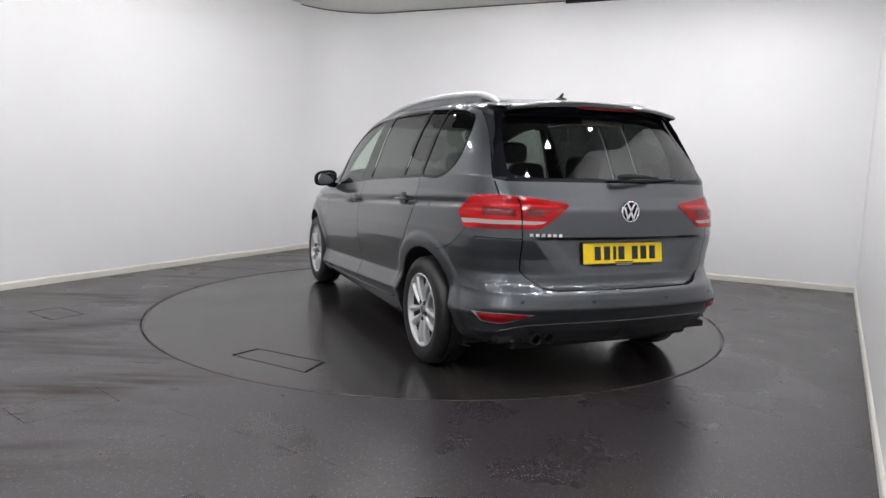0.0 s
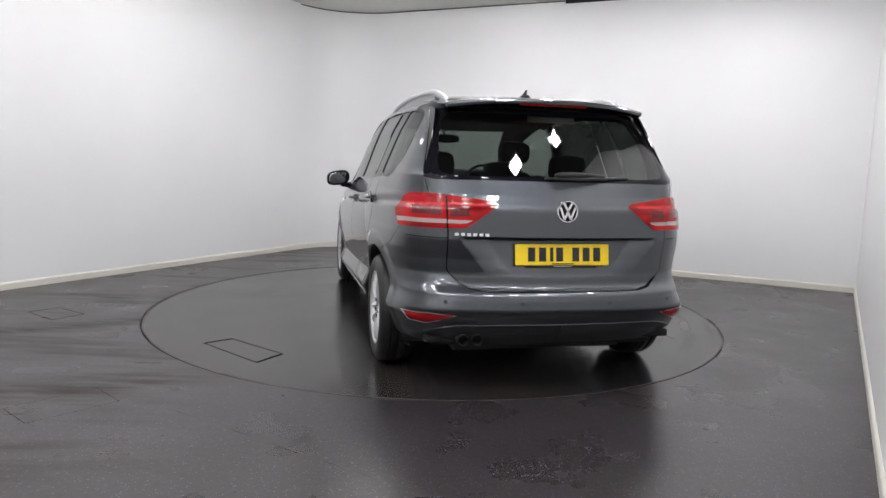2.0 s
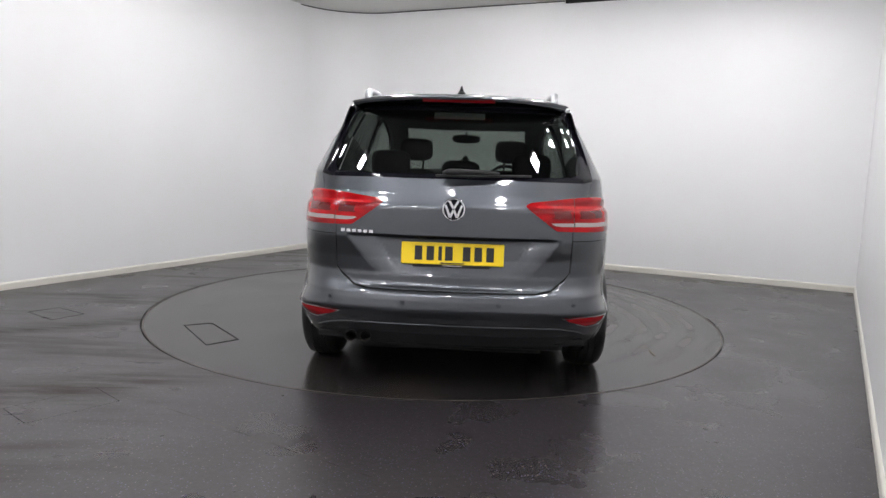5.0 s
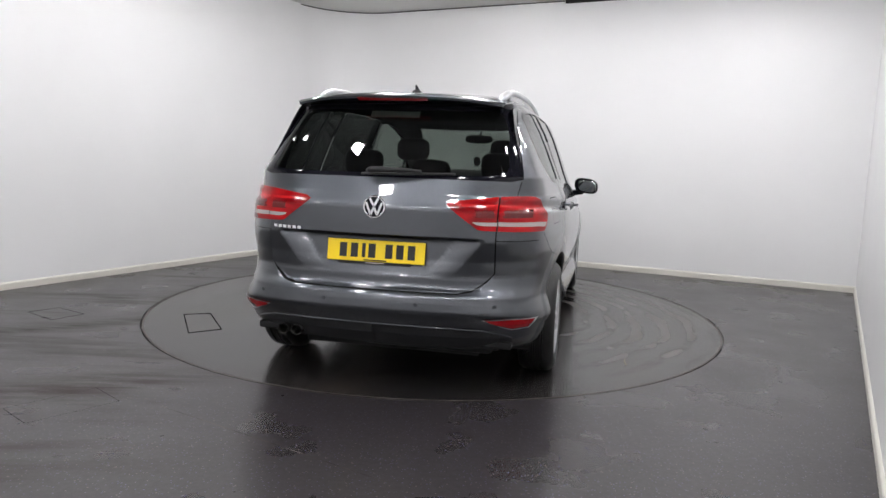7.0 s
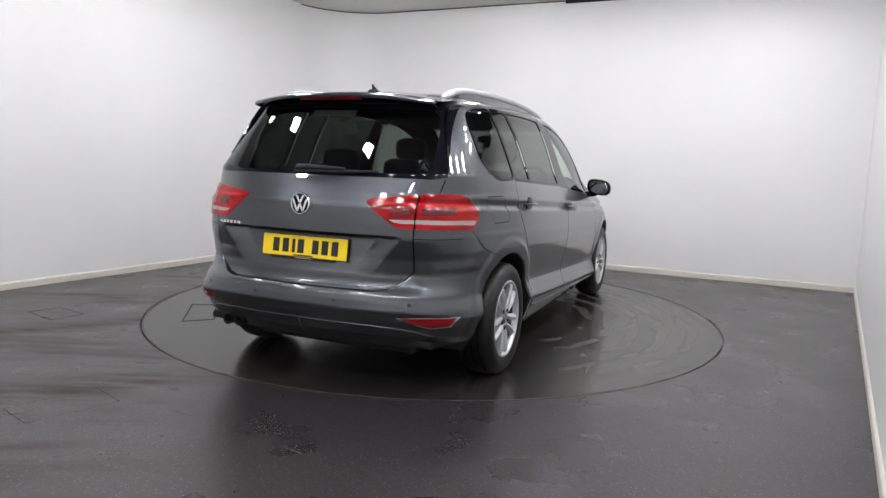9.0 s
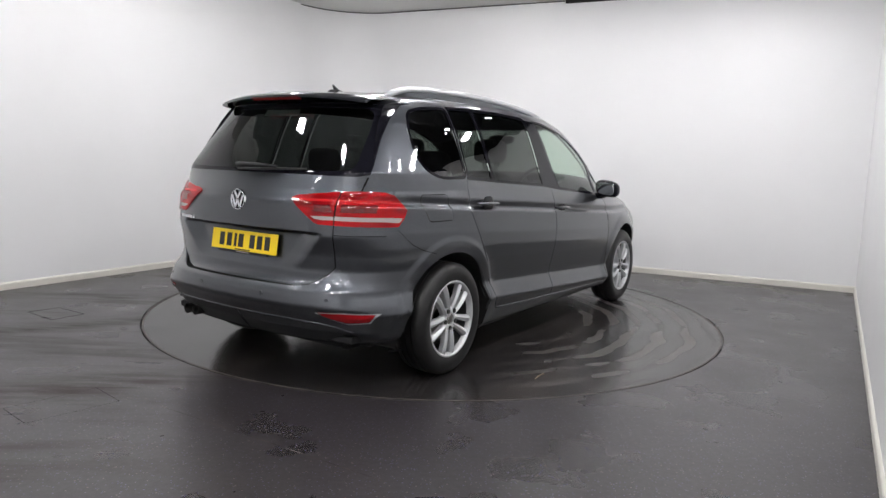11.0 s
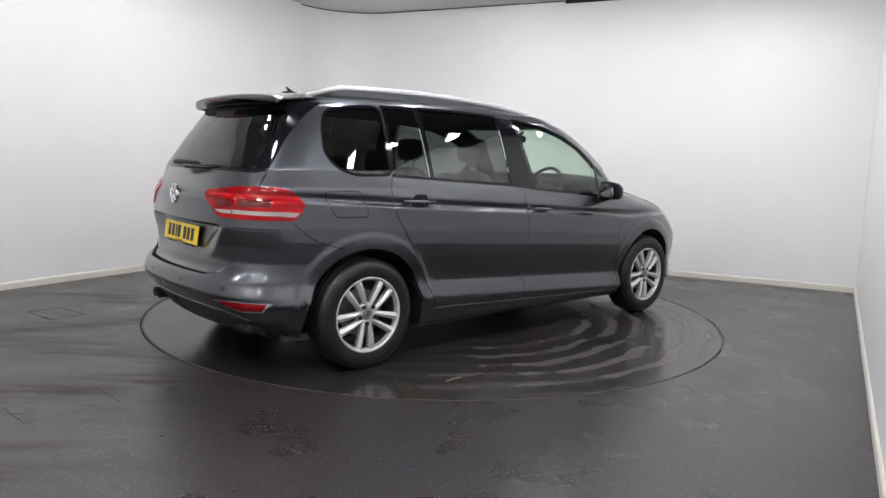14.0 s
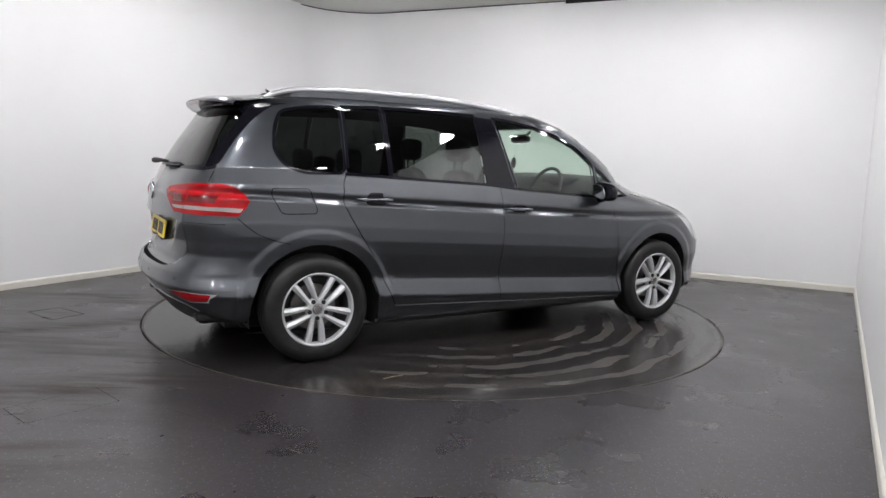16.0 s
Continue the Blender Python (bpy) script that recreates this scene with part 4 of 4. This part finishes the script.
for s in (1, -1):   # side blades beside the window, drawn out to the spoiler's end
    bm = bmesh.new()
    pr = []
    for k in range(17):
        h = k / 16
        z = 1.518 - .30 * h
        u, _ = on_rear(np.interp(z, [1.18, 1.36, 1.50], [.705, .655, .618]), z)
        p, q = surf(u, z), surf(u - .020 + .012 * h, z)
        w = .085 * (1 - h) ** 1.6 + .003
        pr.append([Vector((p[0] + .02, s * (p[1] + .001), z)), Vector((p[0] - w * .55, s * (p[1] - .004), z)), Vector((q[0] - w, s * (q[1] + .004), z)), Vector((q[0] - w + .006, s * (q[1] - .004), z)), Vector((q[0] + .02, s * (q[1] - .01), z))])
    vv = [[bm.verts.new(c) for c in r] for r in pr]
    for A, B in zip(vv, vv[1:]):
        for i in range(5):
            bm.faces.new((A[i], A[(i + 1) % 5], B[(i + 1) % 5], B[i]))
    part("side_blade", recalc(bm), M_BLACK, sp, "gloss black side blade", True).data.set_sharp_from_angle(angle=radians(40))

# roof rails
for s in (1, -1):
    path = [(-1.615, .525, 1.577), (-1.56, .535, 1.598), (-1.47, .545, 1.622), (-1.36, .552, 1.636), (-1.10, .56, 1.645), (-.80, .565, 1.646), (-.50, .565, 1.640), (-.20, .562, 1.624), (.02, .557, 1.603), (.18, .552, 1.580), (.30, .547, 1.556)]
    pts = [Vector((p[0], p[1] * s, 0)) for p in path]
    sm = spline(np.array(path) - np.array((0, 0, .016)), 60)
    bm = bmesh.new()
    rings = []
    for i, p in enumerate(sm):
        end = min(1, min(i, 59 - i) / 4)
        w, h = .008 + .012 * end, .006 + .010 * end
        rings.append([bm.verts.new((p[0], s * (p[1] + a * w), p[2] - .004 + b * h)) for a, b in ((-1, -1), (-1.05, .2), (-.7, .85), (0, 1.1), (.7, .85), (1.05, .2), (1, -1), (0, -1.05))])
    for A, B in zip(rings, rings[1:]):
        for j in range(8):
            bm.faces.new((A[j], A[(j + 1) % 8], B[(j + 1) % 8], B[j]))
    bm.faces.new(rings[0])
    bm.faces.new(rings[-1])
    rail = part("roof_rail", recalc(bm), M_SILVER, car, "silver roof rail on a dark foot", True)
    bm = bmesh.new()
    rows = []
    for i in range(3, 57):
        p = sm[i]
        rows.append([bm.verts.new((p[0], s * (p[1] + a), z)) for a, z in ((-.012, p[2] - .012), (.013, p[2] - .012), (.013, 1.545), (-.012, 1.56))])
    for A, B in zip(rows, rows[1:]):
        for j in range(4):
            bm.faces.new((A[j], A[(j + 1) % 4], B[(j + 1) % 4], B[j]))
    part("rail_foot", recalc(bm), M_PAINT, rail)
    for i0, i1 in ((4, 12), (48, 56)):
        bm = bmesh.new()
        rows = [[bm.verts.new((sm[i][0], s * (sm[i][1] + a), z)) for a, z in ((-.015, sm[i][2] - .018), (.0165, sm[i][2] - .018), (.0165, 1.55), (-.015, 1.56))] for i in range(i0, i1 + 1)]
        for A, B in zip(rows, rows[1:]):
            for j in range(4):
                bm.faces.new((A[j], A[(j + 1) % 4], B[(j + 1) % 4], B[j]))
        part("rail_end_block", recalc(bm), M_PLASTIC, rail, "dark end block")

# aerial
bm = blob((-1.43, 0, 1.606), (.13, .05, .035), 2.2, 16, 8)
tube(bm, [Vector((-1.42, 0, 1.612)), Vector((-1.437, 0, 1.628)), Vector((-1.458, 0, 1.648))], [.017, .011, .005], 10)
part("aerial", bm, M_PLASTIC, car, "short black roof aerial", True)

# number plate: yellow with black print drawn as plain bars
bm = box_bm(-.006, -.260, -.0555, .004, .260, .0555, .004)
plate = part("number_plate", bm, M_YELLOW, car, "yellow number plate with black characters")
plate.matrix_basis = pose(-2.141, 0, .7485, 0, 8.5, 0)
for k, y in enumerate((.172, .112, .062, .018, -.072, -.130, -.190)):
    w = .009 if k == 2 else .019
    part("character_bar", box_bm(-.0085, y - w, -.035, -.0055, y + w, .037), M_INK, plate)
part("small_print_bar", box_bm(-.0085, -.06, -.0505, -.0055, .06, -.0445), M_INK, plate)
part("plate_holder", box_bm(-.004, -.19, -.068, .008, .20, -.050, .003), M_PLASTIC, plate, "black plate holder edge")
part("dealer_line", box_bm(-.0055, -.05, -.064, -.0035, .05, -.0585), M_LENS, plate)

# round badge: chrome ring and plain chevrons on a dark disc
badge = part("badge", recalc(bmesh.ops.create_cone and (lambda b: (bmesh.ops.create_cone(b, cap_ends=True, segments=40, radius1=.052, radius2=.050, depth=.010), b)[1])(bmesh.new())), M_BLACK, car, "round chrome badge")
badge.matrix_basis = pose(-2.172, 0, .976, 0, -88, 0)
bm = bmesh.new()
n = 48
rings = [[bm.verts.new((r * math.cos(2 * math.pi * k / n), r * math.sin(2 * math.pi * k / n), h)) for k in range(n)] for r, h in ((.058, 0), (.057, .010), (.053, .013), (.049, .010), (.048, 0))]
for A, B in zip(rings, rings[1:]):
    for k in range(n):
        bm.faces.new((A[k], A[(k + 1) % n], B[(k + 1) % n], B[k]))
part("ring", recalc(bm), M_CHROME, badge, "chrome ring", True)
bm = bmesh.new()
for y0, x0, y1, x1 in ((-.022, .042, -.001, .006), (.022, .042, .001, .006), (-.041, .022, -.017, -.040), (.041, .022, .017, -.040), (-.017, -.040, 0, .000), (.017, -.040, 0, .000)):
    a, b = Vector((x0, y0, .008)), Vector((x1, y1, .008))
    d = (b - a).normalized()
    q = Vector((-d.y, d.x, 0)) * .0055
    vs = [bm.verts.new(p + Vector((0, 0, h))) for h in (-.004, .004) for p in (a + q, a - q, b - q, b + q)]
    for f in ((0, 1, 2, 3), (7, 6, 5, 4), (0, 4, 5, 1), (1, 5, 6, 2), (2, 6, 7, 3), (3, 7, 4, 0)):
        bm.faces.new([vs[i] for i in f])
part("chevron", recalc(bm), M_CHROME, badge, "chrome chevrons")

# model lettering, drawn as plain chrome bars
bm = bmesh.new()
for k in range(6):
    y = .565 - .030 * k
    u, _ = on_rear(y, .850)
    p = surf(u, .850)
    m = Matrix.Translation((p[0] - .002, y, .850)) @ Matrix.Rotation(math.atan2(.10, 1) * (y / .6) * -1.4, 4, "Z")
    bmesh.ops.create_cube(bm, size=1, matrix=m @ Matrix.Diagonal((.005, .020, .015, 1)))
part("model_lettering", bm, M_CHROME, car, "raised chrome lettering bars")

# rear wiper
bm = tube(bmesh.new(), [Vector((-2.125, .055, 1.155)), Vector((-2.150, .03, 1.160)), Vector((-2.148, -.02, 1.163)), Vector((-2.135, -.12, 1.163)), Vector((-2.112, -.22, 1.158))], [.014, .021, .019, .014, .010], 12, .8)
wiper = part("rear_wiper", bm, M_PLASTIC, car, "black rear wiper arm", True)
bm = tube(bmesh.new(), [Vector((-2.095, .10, 1.140)), Vector((-2.098, -.10, 1.142)), Vector((-2.090, -.25, 1.148)), Vector((-2.062, -.385, 1.150))], .006, 8)
part("blade", bm, M_SEAL, wiper, "", True)

# round parking sensors in the bumper
for y in (.62, .24, -.24, -.62):
    u, _ = on_rear(abs(y), .508)
    p, q = surf(u, .508), surf(u + .004, .508)
    turn = math.atan2(q[0] - p[0], q[1] - p[1])
    bm = bmesh.new()
    m = Matrix.Translation((p[0], y, .508)) @ Matrix.Rotation(-turn * (1 if y > 0 else -1), 4, "Z") @ Matrix.Rotation(math.pi / 2, 4, "Y")
    bmesh.ops.create_cone(bm, cap_ends=True, segments=20, radius1=.0108, radius2=.0104, depth=.003, matrix=m)
    sensor = part("parking_sensor", bm, M_GAP, car, "small round parking sensor")
    bm = bmesh.new()
    bmesh.ops.create_cone(bm, cap_ends=True, segments=20, radius1=.0098, radius2=.0096, depth=.004, matrix=m)
    part("sensor_face", bm, M_PAINT, sensor)

# exhaust tail pipes
for y in (.515, .44):
    bm = bmesh.new()
    n = 20
    rr = ((.030, -2.13), (.031, -2.135), (.028, -2.137), (.026, -2.12), (.026, -2.02))
    rings = [[bm.verts.new((x, y + r * math.cos(2 * math.pi * k / n), .300 + r * math.sin(2 * math.pi * k / n))) for k in range(n)] for r, x in (((.030, -1.95),) + rr)]
    for A, B in zip(rings, rings[1:]):
        for k in range(n):
            bm.faces.new((A[k], A[(k + 1) % n], B[(k + 1) % n], B[k]))
    part("tail_pipe", recalc(bm), M_PIPE, car, "dull steel tail pipe", True)

# door handles: cup, grip and end cap
for s in (1, -1):
    for x, z in ((-1.045, .968), (.020, .902)):
        u, _ = on_flank(x, z)
        y = float(surf(u, z)[1])
        root = part("door_handle", blob((x + .01, s * (y - .001), z - .002), (.122, .020, .088), 3.4), M_BLACK, car, "grey handle grip over a dark cup", True)
        pts = [Vector((x + .115, s * (y + .004), z - .004)), Vector((x + .09, s * (y + .022), z - .003)), Vector((x, s * (y + .030), z)), Vector((x - .085, s * (y + .024), z + .002)), Vector((x - .115, s * (y + .003), z + .002))]
        sp5 = [Vector(p) for p in spline(np.array([tuple(p) for p in pts]), 18)]
        part("grip", tube(bmesh.new(), sp5, [.009 + .008 * math.sin(math.pi * i / 17) for i in range(18)], 12, .62), M_PAINT, root, "", True)

# door mirrors
for s in (1, -1):
    bm = blob((.735, s * .958, 1.027), (.125, .200, .132), 2.8, 28, 18)
    for v in bm.verts:
        if v.co.x < .690:
            v.co.x = .690 + (v.co.x - .690) * .25
        v.co.z += (abs(v.co.y) - .97) * -.12
        k = (v.co.x - .702) / .12
        v.co.y -= s * .02 * max(k, 0)
    mirror = part("door_mirror", bm, M_BLACK, car, "dark door mirror housing", True)
    bm = blob((.659, s * .961, 1.028), (.012, .150, .100), 3.2, 24, 12)
    for v in bm.verts:
        v.co.x -= (v.co.z - 1.028) * .22 + (abs(v.co.y) - .965) * .16
        v.co.z += (abs(v.co.y) - .97) * -.12
    part("mirror_pane", bm, M_MIRROR, mirror, "", True)
    bm = tube(bmesh.new(), [Vector((.80, s * .80, .965)), Vector((.775, s * .87, .966)), Vector((.742, s * .92, .972))], [.042, .034, .030], 12, .7)
    part("mirror_foot", bm, M_BLACK, mirror, "", True)
    part("indicator", blob((.780, s * 1.011, 1.018), (.07, .04, .012), 2.4, 16, 8), M_LENS, mirror, "clear indicator strip", True)

# wheels
def lathe(profile, n=64):
    """Turns a profile of (radius, y) round the y axis."""
    bm = bmesh.new()
    rings = [[bm.verts.new((r * math.cos(2 * math.pi * k / n), y, r * math.sin(2 * math.pi * k / n))) for k in range(n)] for r, y in profile]
    for A, B in zip(rings, rings[1:]):
        for k in range(n):
            bm.faces.new((A[k], A[(k + 1) % n], B[(k + 1) % n], B[k]))
    return recalc(bm)


# wheel with its outer face towards +y, centre at the origin, outer sidewall at y = .10
tyre_profile = [(.205, .085), (.214, .094), (.232, .101), (.262, .106), (.285, .104), (.302, .094), (.312, .084), (.320, .070), (.322, .046), (.313, .044), (.313, .036), (.323, .034), (.324, .006), (.315, .004),
                (.315, -.004), (.324, -.006), (.323, -.034), (.313, -.036), (.313, -.044), (.322, -.046), (.318, -.075), (.300, -.094), (.262, -.102), (.225, -.096), (.205, -.085)]
rim_profile = [(.222, .090), (.221, .098), (.216, .100), (.209, .094), (.203, .080), (.199, .066)]
barrel_profile = [(.199, .066), (.196, .045), (.186, -.02), (.186, -.085), (.205, -.095)]


def wheel(x, s):
    root = new("wheel")
    root.parent = car
    root["label"] = "five twin-spoke silver alloy wheel with black tyre"
    root.matrix_basis = pose(x, s * .782, WHEEL_Z + .004, 0, 0, 0 if s > 0 else 180)
    part("tyre", lathe(tyre_profile, 72), M_TYRE, root, "black tyre", True).data.set_sharp_from_angle(angle=radians(40))
    part("rim", lathe(rim_profile, 72), M_ALLOY, root, "", True)
    part("barrel", lathe(barrel_profile, 72), M_ALLOY_IN, root, "dark inner barrel", True)
    part("brake_disc", lathe([(.05, .0), (.138, .0), (.138, -.02), (.05, -.02)], 40), M_DISC, root).data.set_sharp_from_angle(angle=radians(40))
    part("wheel_back", lathe([(.001, -.045), (.19, -.045)], 32), M_ALLOY_IN, root)
    for k in range(5):
        mid_a = radians(58 + 72 * k) if s < 0 else radians(180 - 58 + 72 * k)
        for sg in (-1, 1):
            bm = bmesh.new()
            rows = []
            for i in range(9):
                h = i / 8
                r = .034 + .172 * h
                c = Vector((math.cos(mid_a), 0, math.sin(mid_a)))
                t = Vector((-math.sin(mid_a), 0, math.cos(mid_a)))
                side_o = sg * (.020 + .025 * h)
                w = .0108 + .0108 * h
                y = .074 + .016 * math.sin(math.pi * min(1, h * .75 + .1)) + .006 * h
                rows.append([bm.verts.new(c * r + t * (side_o + e * sg * w) + Vector((0, y + dy, 0))) for e, dy in ((-1, -.034), (-1, -.010), (-.75, -.004), (.05, .004), (.35, .0), (1, -.006), (1, -.034))])
            for A, B in zip(rows, rows[1:]):
                for j in range(6):
                    bm.faces.new((A[j], A[j + 1], B[j + 1], B[j]))
            sp_ = part("spoke", recalc(bm), M_ALLOY, root, "", True)
            sp_.data.set_sharp_from_angle(angle=radians(25))
        bm = bmesh.new()
        c = Vector((math.cos(mid_a) * .053, .0870, math.sin(mid_a) * .053))
        bmesh.ops.create_cone(bm, cap_ends=True, segments=14, radius1=.0135, radius2=.0125, depth=.006, matrix=Matrix.Translation(c) @ Matrix.Rotation(-math.pi / 2, 4, "X"))
        part("wheel_bolt", bm, M_SEAL, root)
    hub = part("hub", lathe([(.070, .050), (.069, .076), (.062, .082), (.036, .083), (.032, .079)], 40), M_ALLOY, root, "", True)
    hub.data.set_sharp_from_angle(angle=radians(35))
    cap = part("hub_cap", lathe([(.033, .078), (.031, .085), (.020, .087), (.001, .0875)], 32), M_DISC, root, "dark grey round hub cap", True)
    part("cap_mark", lathe([(.026, .0868), (.0245, .0885), (.0225, .0868)], 32), M_CHROME, cap, "", True)
    return root


for x in (AXLE_R, AXLE_F):
    for s in (1, -1):
        wheel(x, s)

# ---- inside the car ----
def seat(x, y, wide, top, lean=.10, up=.145):
    root = part("seat", blob((x + .28, y, .55), (.54, wide, .20), 3.5), M_CLOTH, car, "dark cloth seat with headrest", True)
    bm = blob((0, 0, 0), (.15, wide, top - .52), 3.6)
    for v in bm.verts:
        k = (v.co.z + (top - .52) / 2) / (top - .52)
        v.co.y *= 1 - .22 * max(0, k - .55) / .45
        v.co.x -= lean * k
        v.co += Vector((x, y, .52 + (top - .52) / 2))
    part("backrest", bm, M_CLOTH, root, "", True)
    bm = blob((x - lean - .005, y, top + up), (.11, .255, .175), 3.6)
    part("headrest", bm, M_CLOTH, root, "", True)
    bm = bmesh.new()
    for d in (-.055, .055):
        tube(bm, [Vector((x - lean, y + d, top - .05)), Vector((x - lean, y + d, top + .10))], .007, 8)
    part("headrest_post", bm, M_CHROME, root, "", True)


for y in (.37, -.37):
    seat(-.06, y, .50, 1.145)
for y in (.46, 0, -.46):
    seat(-.92, y, .44, 1.02, .12, .165 if y else .11)
part("boot_floor", box_bm(-1.98, -.62, .50, -1.05, .62, .53, .01), M_TRIMDARK, car)
bm = blob((1.02, 0, .98), (.62, 1.38, .30), 3.4, 32, 14)
part("dashboard", bm, M_TRIMDARK, car, "dark dashboard", True)
bm = blob((.80, -.37, 1.085), (.22, .34, .10), 2.6)
part("instrument_hood", bm, M_TRIMDARK, car, "", True)
bm = bmesh.new()
n = 40
tilt = Matrix.Translation((.64, -.37, 1.015)) @ Matrix.Rotation(radians(-66), 4, "Y")
ringv = []
for k in range(n):
    a = 2 * math.pi * k / n
    ringv.append([bm.verts.new(tilt @ Vector(((.175 + .014 * math.cos(b)) * math.cos(a), (.175 + .014 * math.cos(b)) * math.sin(a), .014 * math.sin(b)))) for b in [2 * math.pi * j / 8 for j in range(8)]])
for k in range(n):
    A, B = ringv[k], ringv[(k + 1) % n]
    for j in range(8):
        bm.faces.new((A[j], A[(j + 1) % 8], B[(j + 1) % 8], B[j]))
wheel_s = part("steering_wheel", recalc(bm), M_TRIMDARK, car, "dark steering wheel", True)
bm = blob((.655, -.37, 1.01), (.05, .16, .12), 2.6)
tube(bm, [Vector((.645, -.53, 1.01)), Vector((.645, -.21, 1.01))], .016, 8)
part("steering_hub", bm, M_TRIMDARK, wheel_s, "", True)
part("rear_view_mirror", blob((.66, 0, 1.405), (.05, .25, .075), 3.0), M_TRIMDARK, car, "black rear-view mirror", True)
bm = tube(bmesh.new(), [Vector((.70, 0, 1.43)), Vector((.76, 0, 1.47))], .012, 8)
part("mirror_stem", bm, M_TRIMDARK, car, "", True)
bm = bmesh.new()
bmesh.ops.create_cone(bm, cap_ends=True, segments=24, radius1=.040, radius2=.040, depth=.006, matrix=Matrix.Translation((.60, 0, 1.21)) @ Matrix.Rotation(math.pi / 2, 4, "Y") @ Matrix.Diagonal((1.1, .75, 1, 1)))
tube(bm, [Vector((.60, 0, 1.25)), Vector((.63, 0, 1.39))], .0015, 6)
part("air_freshener", bm, M_TRIMDARK, car, "dark hanging air freshener")
bm = bmesh.new()
vs = []
for k in range(9):
    y = -.14 + .27 * k / 8
    for z in (1.470, 1.435):
        u, _ = on_rear(abs(y), z)
        p = surf(u, z)
        vs.append(bm.verts.new((p[0] + .006, y, z)))
for k in range(8):
    bm.faces.new([vs[i] for i in (2 * k, 2 * k + 2, 2 * k + 3, 2 * k + 1)])
part("window_sticker", recalc(bm), M_PAPER, car, "pale sticker strip inside the rear window")


def motions():
    rows_c, rows_t = [], []
    for k in range(17):
        a = 112.743 - 5.1921 * k + 0.00042 * (k - 8) ** 2
        c, s = math.cos(radians(a)), math.sin(radians(a))
        x, y = -0.0048, -0.2052
        rows_c.append((k, pose(c * x - s * y, s * x + c * y, -0.0015, 0, 0, a)))
        rows_t.append((k, pose(0, 0, -0.003, 0, 0, a)))
    walk(car, rows_c)
    walk(turntable, rows_t)
    walk(straw, rows_t)


motions()
